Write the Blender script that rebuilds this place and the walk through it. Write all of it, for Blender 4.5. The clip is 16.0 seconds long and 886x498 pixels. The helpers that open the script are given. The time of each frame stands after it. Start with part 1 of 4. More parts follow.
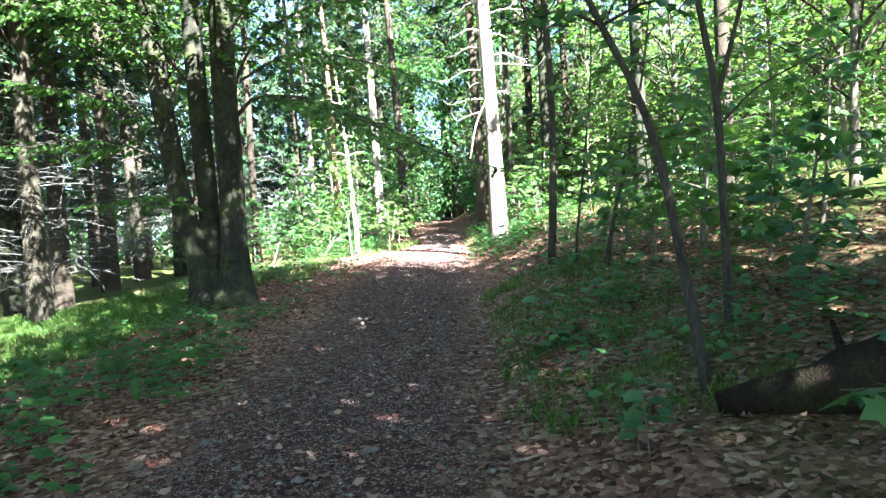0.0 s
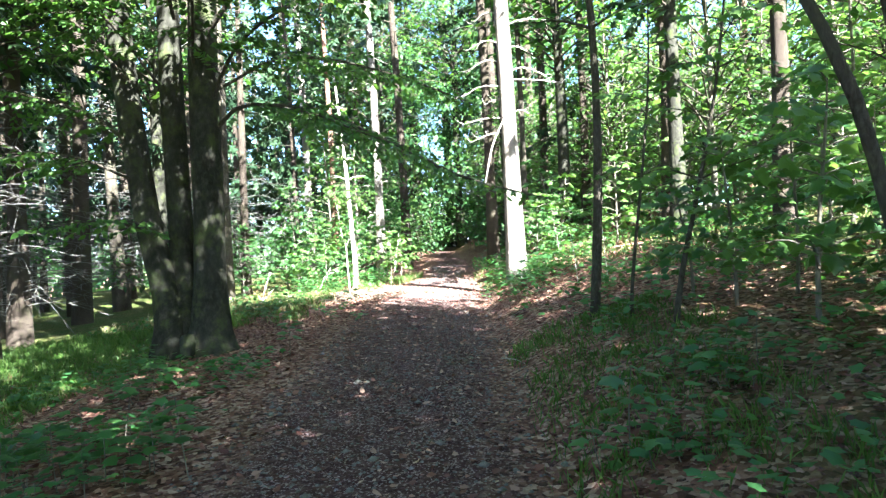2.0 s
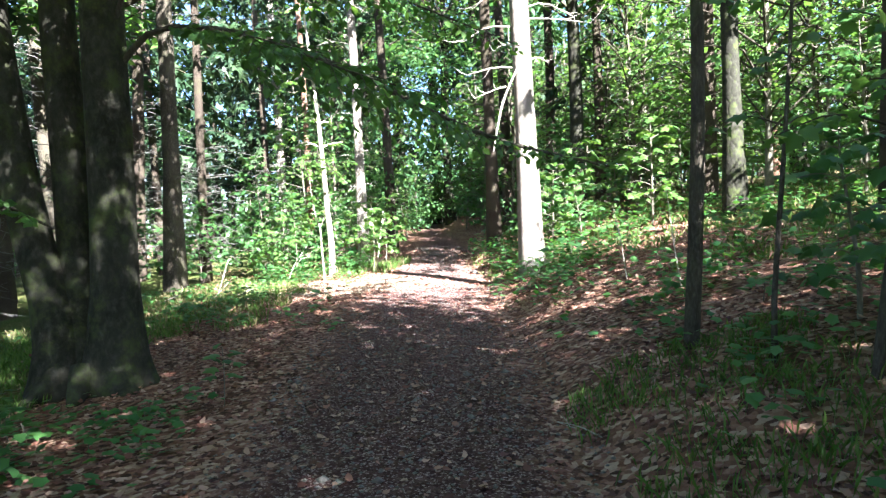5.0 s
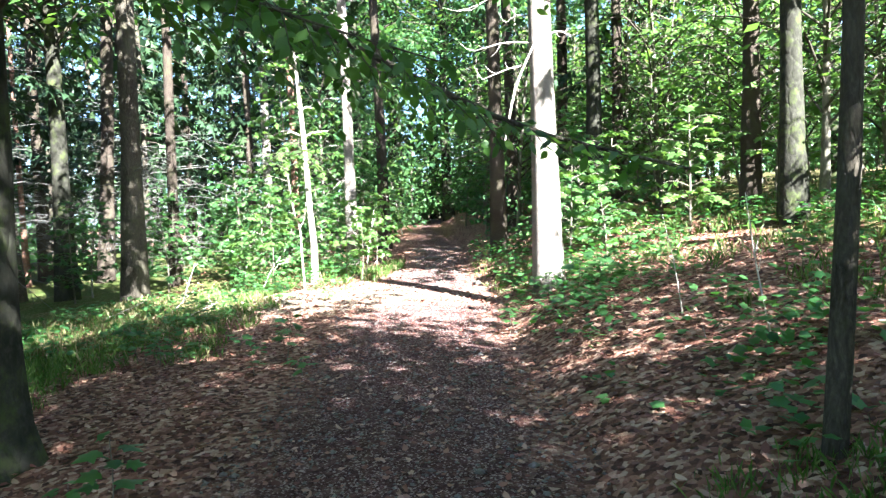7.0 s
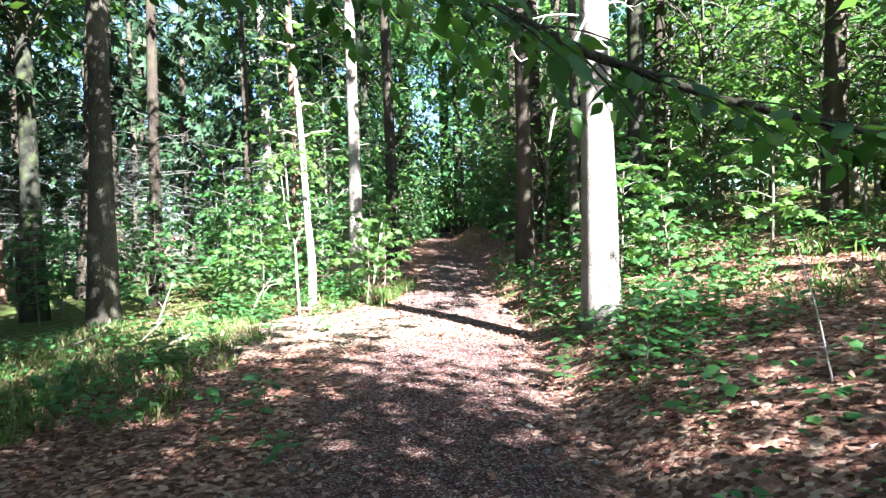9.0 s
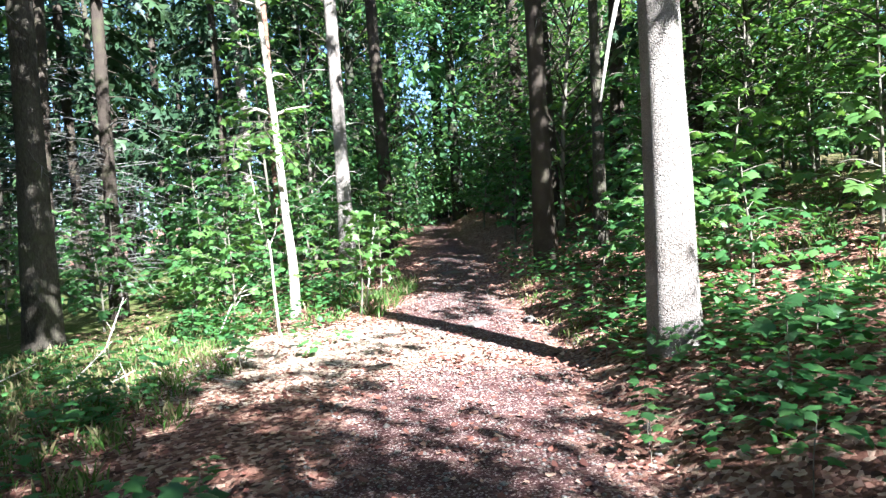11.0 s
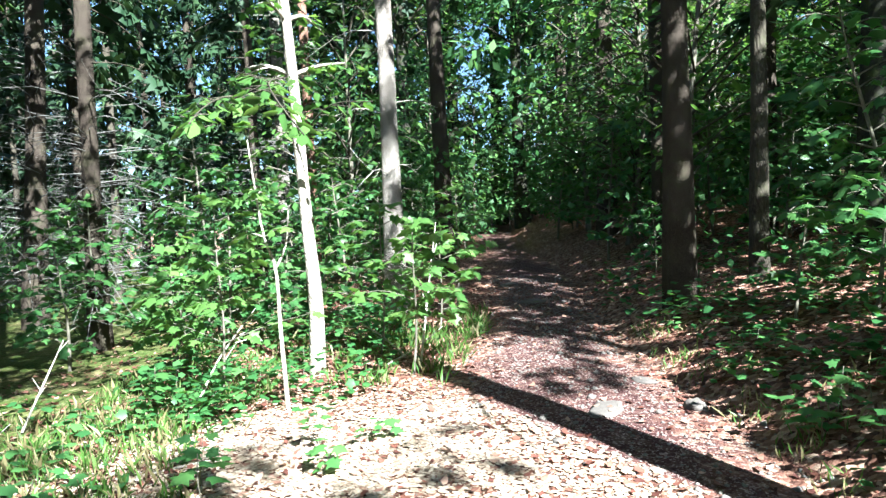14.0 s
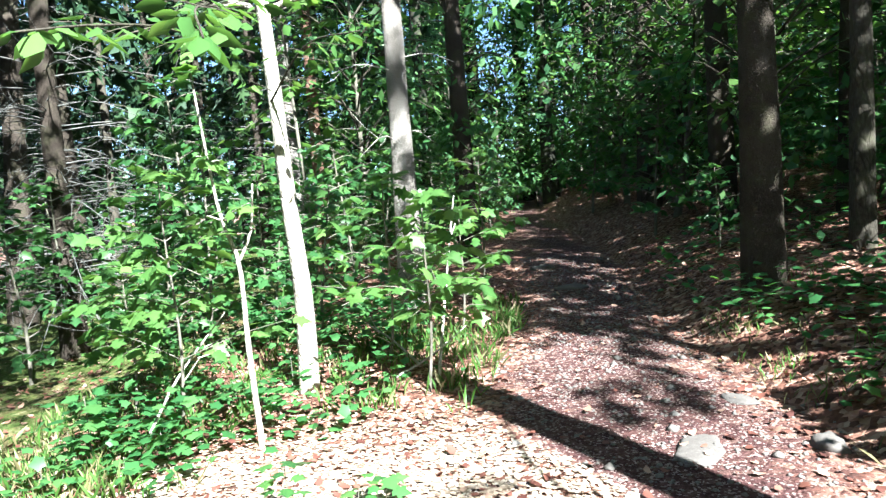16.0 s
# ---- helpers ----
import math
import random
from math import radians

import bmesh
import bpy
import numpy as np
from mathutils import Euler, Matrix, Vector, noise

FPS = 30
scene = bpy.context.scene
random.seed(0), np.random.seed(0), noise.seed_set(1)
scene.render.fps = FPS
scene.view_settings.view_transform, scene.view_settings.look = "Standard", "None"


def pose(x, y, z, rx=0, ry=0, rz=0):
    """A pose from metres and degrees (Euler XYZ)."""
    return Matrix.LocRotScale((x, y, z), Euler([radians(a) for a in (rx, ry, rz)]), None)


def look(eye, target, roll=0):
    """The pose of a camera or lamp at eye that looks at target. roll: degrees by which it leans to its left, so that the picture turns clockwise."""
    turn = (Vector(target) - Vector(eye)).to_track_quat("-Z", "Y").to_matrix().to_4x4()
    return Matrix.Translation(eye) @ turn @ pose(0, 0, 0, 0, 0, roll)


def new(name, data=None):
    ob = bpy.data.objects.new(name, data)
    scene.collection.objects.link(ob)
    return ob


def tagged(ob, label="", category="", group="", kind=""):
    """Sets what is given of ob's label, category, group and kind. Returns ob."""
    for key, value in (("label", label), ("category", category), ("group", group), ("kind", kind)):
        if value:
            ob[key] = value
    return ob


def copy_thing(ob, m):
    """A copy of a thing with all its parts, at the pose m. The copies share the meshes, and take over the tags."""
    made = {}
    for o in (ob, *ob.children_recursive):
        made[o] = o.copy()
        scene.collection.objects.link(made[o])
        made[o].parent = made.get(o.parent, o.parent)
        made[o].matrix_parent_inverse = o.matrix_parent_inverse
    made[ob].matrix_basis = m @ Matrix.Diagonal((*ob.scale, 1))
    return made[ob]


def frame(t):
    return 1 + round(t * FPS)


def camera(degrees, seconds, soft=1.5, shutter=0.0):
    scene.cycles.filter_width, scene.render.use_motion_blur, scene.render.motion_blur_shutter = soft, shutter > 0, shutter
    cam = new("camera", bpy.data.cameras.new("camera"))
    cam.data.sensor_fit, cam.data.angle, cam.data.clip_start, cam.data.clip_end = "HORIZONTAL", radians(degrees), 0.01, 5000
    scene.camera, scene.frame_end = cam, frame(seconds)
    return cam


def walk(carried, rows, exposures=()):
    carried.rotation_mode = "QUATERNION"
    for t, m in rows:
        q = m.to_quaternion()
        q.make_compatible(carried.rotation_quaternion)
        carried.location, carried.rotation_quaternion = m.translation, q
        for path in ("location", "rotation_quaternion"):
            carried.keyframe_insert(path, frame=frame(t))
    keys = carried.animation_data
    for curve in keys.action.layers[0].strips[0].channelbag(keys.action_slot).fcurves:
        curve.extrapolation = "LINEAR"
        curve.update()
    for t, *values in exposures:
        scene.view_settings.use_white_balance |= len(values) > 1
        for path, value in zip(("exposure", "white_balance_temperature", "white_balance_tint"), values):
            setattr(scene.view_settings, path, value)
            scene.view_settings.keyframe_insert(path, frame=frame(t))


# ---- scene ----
cam = camera(64.7, 16.0, soft=1.4)
EXPOSURES = [(0, 4.45, 5750, 5), (2, 4.35, 5750, 5), (3.2, 3.95, 5850, 6), (5, 3.95, 5850, 9), (7.5, 4.15, 5750, 6), (8.5, 3.95, 5700, 6), (11, 3.3, 5500, 7), (12, 3.2, 5450, 10), (13.5, 3.12, 5500, 0), (16, 3.12, 5500, 0)]
PATH = [
    (0, (0.586, -2.586, 1.314), (0.532, -0.849, 1.238), -3.8),
    (0.5, (0.5, -2.125, 1.344), (0.448, -0.388, 1.271), -3.7),
    (1, (0.445, -1.655, 1.375), (0.399, 0.083, 1.308), -3.6),
    (1.5, (0.345, -1.147, 1.395), (0.285, 0.591, 1.355), -3.6),
    (2, (0.268, -0.66, 1.415), (0.224, 1.079, 1.409), -2.8),
    (2.5, (0.164, -0.187, 1.469), (0.137, 1.552, 1.469), -2.8),
    (3, (0.093, 0.322, 1.482), (0.087, 2.062, 1.488), -2.9),
    (3.5, (0.065, 0.824, 1.537), (0.084, 2.564, 1.526), -2.9),
    (4, (-0.002, 1.361, 1.557), (0.018, 3.101, 1.51), -3.2),
    (4.5, (-0.002, 1.871, 1.571), (0.016, 3.61, 1.509), -3),
    (5, (-0.072, 2.396, 1.576), (-0.073, 4.134, 1.504), -2.7),
    (5.2, (-0.123, 2.601, 1.601), (-0.123, 4.339, 1.529), -2.5),
    (7.3, (-0.107, 4.782, 1.803), (-0.1, 6.52, 1.707), -2),
    (7.5, (-0.141, 5.009, 1.807), (-0.14, 6.746, 1.717), -1.9),
    (8, (-0.165, 5.508, 1.807), (-0.166, 7.246, 1.724), -1.6),
    (8.5, (-0.271, 5.974, 1.828), (-0.277, 7.713, 1.754), -1.5),
    (8.7, (-0.292, 6.2, 1.826), (-0.302, 7.938, 1.764), -1.4),
    (10.8, (-0.491, 8.411, 1.914), (-0.469, 10.148, 1.804), -3.6),
    (11, (-0.518, 8.631, 1.928), (-0.511, 10.368, 1.822), -3.6),
    (11.5, (-0.561, 9.16, 1.953), (-0.593, 10.898, 1.859), -3.2),
    (12, (-0.638, 9.702, 1.989), (-0.698, 11.439, 1.907), -2.9),
    (12.5, (-0.75, 10.29, 2.004), (-0.835, 12.026, 1.925), -2.6),
    (13, (-0.822, 10.877, 2.013), (-0.915, 12.613, 1.93), -2.3),
    (13.5, (-0.929, 11.502, 1.968), (-1.035, 13.236, 1.893), -2.2),
    (14, (-0.984, 12.105, 1.961), (-1.091, 13.84, 1.874), -2.5),
    (14.5, (-1.041, 12.717, 1.942), (-1.168, 14.449, 1.845), -2.6),
    (15, (-1.036, 13.187, 1.937), (-1.196, 14.916, 1.846), -2.9),
    (15.5, (-1.015, 13.478, 1.927), (-1.183, 15.207, 1.818), -3.6),
    (16, (-1.042, 13.683, 1.892), (-1.214, 15.41, 1.756), -4.3),
]
walk(cam, [(t, look(eye, target, roll)) for t, eye, target, roll in PATH], EXPOSURES)

# ---- light: one low morning sun from behind on the right, clear sky ----
SUN_AZ, SUN_EL = math.atan2(0.567, -0.823), radians(40)
TO_SUN = Vector((math.sin(SUN_AZ) * math.cos(SUN_EL), math.cos(SUN_AZ) * math.cos(SUN_EL), math.sin(SUN_EL)))
world = bpy.data.worlds.new("sky")
scene.world = world
world.use_nodes = True
wn = world.node_tree.nodes
sky = wn.new("ShaderNodeTexSky")
sky.sky_type, sky.sun_disc, sky.sun_elevation, sky.sun_rotation = "NISHITA", False, SUN_EL, SUN_AZ
sky.air_density = 0.65
wn["Background"].inputs["Strength"].default_value = 0.05
world.node_tree.links.new(sky.outputs["Color"], wn["Background"].inputs["Color"])
sun = new("sun", bpy.data.lights.new("sun", "SUN"))
sun.data.energy, sun.data.angle, sun.data.color = 5.0, radians(0.53), (1.0, 0.95, 0.87)
sun.matrix_world = look((8, -10, 30), Vector((8, -10, 30)) - TO_SUN)


# ---- materials ----
class Nodes:
    """A short way to write node materials."""

    def __init__(self, name):
        self.mat = bpy.data.materials.new(name)
        self.mat.use_nodes = True
        self.tree = self.mat.node_tree
        self.bsdf = self.tree.nodes["Principled BSDF"]
        self.out = self.tree.nodes["Material Output"]

    def add(self, kind, **values):
        n = self.tree.nodes.new(kind)
        for k, v in values.items():
            n.inputs[k.replace("_", " ")].default_value = v
        return n

    def link(self, a, b):
        self.tree.links.new(a, b)

    def coords(self, scale=(1, 1, 1)):
        m = self.add("ShaderNodeMapping", Scale=scale)
        self.link(self.add("ShaderNodeTexCoord").outputs["Object"], m.inputs["Vector"])
        return m.outputs["Vector"]

    def noise(self, vec, scale, detail=5.0, rough=0.6):
        n = self.add("ShaderNodeTexNoise", Scale=scale, Detail=detail, Roughness=rough)
        self.link(vec, n.inputs["Vector"])
        return n.outputs["Fac"]

    def voronoi(self, vec, scale, out="Distance", feature="F1"):
        n = self.add("ShaderNodeTexVoronoi", Scale=scale)
        n.feature = feature
        self.link(vec, n.inputs["Vector"])
        return n.outputs[out]

    def ramp(self, fac, *stops):
        n = self.add("ShaderNodeValToRGB")
        while len(n.color_ramp.elements) < len(stops):
            n.color_ramp.elements.new(0.5)
        for e, (p, c) in zip(n.color_ramp.elements, stops):
            e.position, e.color = p, (*c, 1) if len(c) == 3 else c
        self.link(fac, n.inputs["Fac"])
        return n.outputs["Color"]

    def mix(self, fac, a, b, blend="MIX"):
        n = self.tree.nodes.new("ShaderNodeMix")
        n.data_type, n.blend_type = "RGBA", blend
        for sock, v in ((n.inputs["Factor"], fac), (n.inputs["A"], a), (n.inputs["B"], b)):
            if isinstance(v, bpy.types.NodeSocket):
                self.link(v, sock)
            elif isinstance(v, (int, float)):
                sock.default_value = v
            else:
                sock.default_value = (*v, 1)
        return n.outputs["Result"]

    def math(self, op, a, b=0.0):
        n = self.tree.nodes.new("ShaderNodeMath")
        n.operation = op
        for sock, v in zip(n.inputs, (a, b)):
            if isinstance(v, bpy.types.NodeSocket):
                self.link(v, sock)
            else:
                sock.default_value = v
        return n.outputs[0]

    def finish(self, color, rough=0.85, height=None, depth=0.01, strength=0.8, gloss=0.3):
        self.link(color, self.bsdf.inputs["Base Color"])
        self.bsdf.inputs["Roughness"].default_value = rough
        self.bsdf.inputs["Specular IOR Level"].default_value = gloss
        if height is not None:
            b = self.add("ShaderNodeBump", Strength=strength, Distance=depth)
            self.link(height, b.inputs["Height"])
            self.link(b.outputs["Normal"], self.bsdf.inputs["Normal"])
        return self.mat


def bark(name, dark, mid, light, scale, stretch=0.25, moss=0.0, depth=0.02, plates=0.5):
    n = Nodes(name)
    v = n.coords((1, 1, stretch))
    warp = n.add("ShaderNodeTexNoise", Scale=9.0, Detail=3.0)
    n.link(v, warp.inputs["Vector"])
    shift = n.tree.nodes.new("ShaderNodeVectorMath")
    shift.operation = "MULTIPLY_ADD"
    n.link(warp.outputs["Color"], shift.inputs[0])
    shift.inputs[1].default_value = (0.09, 0.09, 0.05)
    n.link(v, shift.inputs[2])
    v = shift.outputs["Vector"]
    fine = n.noise(v, scale * 3, 6, 0.7)
    crack = n.voronoi(v, scale, "Distance", "DISTANCE_TO_EDGE")
    big = n.noise(n.coords(), 1.6, 3)
    col = n.ramp(fine, (0.3, dark), (0.5, mid), (0.72, light))
    col = n.mix(n.ramp(crack, (0.0, (plates,) * 3), (0.16, (0, 0, 0))), col, dark)
    col = n.mix(n.ramp(big, (0.35, (0, 0, 0)), (0.7, (0.55, 0.55, 0.55))), col, light)
    if moss:
        spots = n.noise(n.coords(), 3.2, 6, 0.75)
        col = n.mix(n.ramp(spots, (0.5, (0, 0, 0)), (0.62, (moss,) * 3)), col, (0.07, 0.09, 0.025))
    h = n.math("ADD", n.math("MULTIPLY", fine, 0.6), n.math("MINIMUM", n.math("MULTIPLY", crack, 4.0), 0.7))
    return n.finish(col, 0.9, h, depth, 1.0, 0.06)


def foliage(name, dark, mid, light, gloss=0.42, through_light=0.45, glow=(1.25, 1.2, 0.5)):
    """Leaf blades: the colour differs from blade to blade, and light passes through them."""
    n = Nodes(name)
    rnd = n.add("ShaderNodeNewGeometry").outputs["Random Per Island"]
    col = n.ramp(rnd, (0.0, dark), (0.5, mid), (1.0, light))
    veins = n.noise(n.coords(), 14, 3)
    col = n.mix(n.math("MULTIPLY", veins, 0.35), col, dark)
    n.finish(col, gloss)
    t = n.add("ShaderNodeBsdfTranslucent")
    n.link(n.mix(1.0, col, glow, "MULTIPLY"), t.inputs["Color"])
    m = n.add("ShaderNodeMixShader", Fac=through_light)
    n.link(n.bsdf.outputs["BSDF"], m.inputs[1])
    n.link(t.outputs["BSDF"], m.inputs[2])
    n.link(m.outputs["Shader"], n.out.inputs["Surface"])
    return n.mat


def forest_floor():
    n = Nodes("forest_floor")
    v = n.coords()
    path = n.add("ShaderNodeAttribute")
    path.attribute_name = "trodden"
    green = n.add("ShaderNodeAttribute")
    green.attribute_name = "mossy"
    warp = n.noise(v, 2.2, 6, 0.7)
    cells = n.voronoi(v, 22, "Color")
    edge = n.voronoi(v, 22, "Distance", "DISTANCE_TO_EDGE")
    pick = n.add("ShaderNodeSeparateColor")
    n.link(cells, pick.inputs["Color"])
    litter = n.ramp(pick.outputs["Red"], (0.0, (0.05, 0.028, 0.022)), (0.35, (0.14, 0.064, 0.046)), (0.7, (0.26, 0.138, 0.1)), (1.0, (0.4, 0.28, 0.21)))
    fine = n.noise(v, 60, 5, 0.7)
    earth = n.ramp(fine, (0.34, (0.018, 0.0075, 0.008)), (0.54, (0.06, 0.029, 0.03)), (0.74, (0.16, 0.09, 0.088)))
    grit = n.voronoi(v, 75, "Color")
    gp = n.add("ShaderNodeSeparateColor")
    n.link(grit, gp.inputs["Color"])
    earth = n.mix(n.ramp(gp.outputs["Green"], (0.8, (0, 0, 0)), (0.86, (0.75, 0.75, 0.75))), earth, (0.34, 0.26, 0.24))
    mask = n.math("ADD", path.outputs["Fac"], n.math("MULTIPLY", n.math("SUBTRACT", warp, 0.5), 0.9))
    col = n.mix(n.ramp(mask, (0.35, (0, 0, 0)), (0.7, (0.85, 0.85, 0.85))), litter, earth)
    mossmask = n.math("MULTIPLY", green.outputs["Fac"], n.math("ADD", n.noise(v, 0.9, 6, 0.7), 0.3))
    moss = n.ramp(fine, (0.3, (0.02, 0.04, 0.008)), (0.7, (0.06, 0.12, 0.02)))
    col = n.mix(n.ramp(mossmask, (0.25, (0, 0, 0)), (0.85, (0.85, 0.85, 0.85))), col, moss)
    h = n.math("ADD", n.math("MULTIPLY", fine, 0.7), n.math("MULTIPLY", edge, 1.2))
    return n.finish(col, 0.92, h, 0.02, 0.9, 0.06)


# beech grey lowered far below real bark, shade put into the colour
M_BEECH = bark("shaded_beech_bark", (0.011, 0.0105, 0.008), (0.024, 0.023, 0.018), (0.055, 0.053, 0.043), 5, 0.6, 0.5, 0.008, 0.0)
M_SPRUCE = bark("spruce_bark", (0.022, 0.017, 0.014), (0.055, 0.042, 0.034), (0.115, 0.092, 0.075), 60, 0.5, 0.2, 0.012, 0.5)
# lighter copy of the spruce bark, sunlight put into its colour
M_LITSPRUCE = bark("lit_spruce_bark", (0.07, 0.052, 0.042), (0.3, 0.25, 0.22), (0.52, 0.47, 0.43), 60, 0.55, 0.0, 0.025, 0.45)
M_SMOOTH = bark("young_bark", (0.06, 0.05, 0.04), (0.13, 0.115, 0.09), (0.22, 0.2, 0.165), 14, 0.3, 0.2, 0.006, 0.2)
M_SILVER = bark("silvery_bark", (0.15, 0.12, 0.09), (0.34, 0.3, 0.25), (0.5, 0.46, 0.4), 20, 0.5, 0.12, 0.008, 0.35)
M_DARKBARK = bark("dark_bark", (0.018, 0.015, 0.012), (0.05, 0.042, 0.034), (0.11, 0.095, 0.075), 16, 0.35, 0.2, 0.008, 0.3)
M_REDBARK = bark("pine_bark", (0.07, 0.035, 0.025), (0.2, 0.105, 0.075), (0.33, 0.2, 0.15), 24, 0.4, 0.0, 0.015)
M_DEAD = bark("dead_wood", (0.16, 0.135, 0.11), (0.34, 0.3, 0.26), (0.52, 0.48, 0.43), 30, 0.3, 0.0, 0.004, 0.2)
M_TWIG = bark("lichened_twig", (0.05, 0.046, 0.042), (0.11, 0.104, 0.096), (0.2, 0.19, 0.18), 30, 0.3, 0.0, 0.003, 0.2)
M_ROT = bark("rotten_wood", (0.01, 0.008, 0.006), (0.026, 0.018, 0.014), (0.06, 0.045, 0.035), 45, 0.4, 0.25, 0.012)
M_MAPLE = foliage("maple_leaf", (0.035, 0.09, 0.03), (0.06, 0.15, 0.045), (0.105, 0.21, 0.06), 0.36, 0.45, (1.2, 1.15, 0.65))
# brighter copy of the maple leaf, for plants meant to look sunlit
M_BRIGHT = foliage("sunlit_maple_leaf", (0.06, 0.13, 0.035), (0.1, 0.2, 0.05), (0.165, 0.27, 0.075), 0.36, 0.5, (1.2, 1.15, 0.65))
M_BEECHLEAF = foliage("beech_leaf", (0.045, 0.105, 0.026), (0.075, 0.165, 0.04), (0.125, 0.225, 0.055), 0.38, 0.55, (1.2, 1.15, 0.6))
M_NEEDLE = foliage("spruce_needles", (0.012, 0.03, 0.014), (0.024, 0.052, 0.022), (0.05, 0.085, 0.032), 0.55, 0.2, (1.1, 1.1, 0.7))
M_WOODS = foliage("far_leaves", (0.04, 0.1, 0.04), (0.08, 0.18, 0.07), (0.15, 0.26, 0.09), 0.5, 0.5, (1.15, 1.15, 0.7))
M_GRASS = foliage("grass_blade", (0.04, 0.09, 0.016), (0.08, 0.16, 0.03), (0.16, 0.22, 0.07), 0.45, 0.4)
M_DRYGRASS = foliage("dry_grass_blade", (0.12, 0.1, 0.045), (0.22, 0.19, 0.09), (0.34, 0.3, 0.17), 0.6, 0.35, (1, 1, 0.8))
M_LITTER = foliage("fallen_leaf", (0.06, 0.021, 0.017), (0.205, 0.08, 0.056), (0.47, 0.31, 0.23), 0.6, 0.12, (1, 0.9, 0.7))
# paler copy of the fallen leaf, standing in for strong sun
M_SUNPATCH = foliage("sun_patch_leaf", (0.24, 0.17, 0.12), (0.44, 0.34, 0.26), (0.64, 0.54, 0.44), 0.6, 0.1, (1, 0.9, 0.7))
M_FERN = foliage("herb_leaf", (0.036, 0.105, 0.034), (0.062, 0.165, 0.05), (0.105, 0.22, 0.065))
M_GROUND = forest_floor()


def stone_material(name, k):
    n = Nodes(name)
    v = n.coords()
    f = n.noise(v, 40, 6, 0.7)
    isl = n.add("ShaderNodeNewGeometry").outputs["Random Per Island"]
    col = n.ramp(f, (0.3, (0.1 * k, 0.09 * k, 0.082 * k)), (0.6, (0.2 * k, 0.18 * k, 0.165 * k)), (0.8, (0.32 * k, 0.3 * k, 0.28 * k)))
    col = n.mix(n.math("MULTIPLY", isl, 0.6), col, (0.12, 0.095, 0.085))
    return n.finish(col, 0.85, f, 0.004, 0.8)


M_STONE = stone_material("path_stone", 0.55)
M_GRAVEL = stone_material("gravel", 0.95)


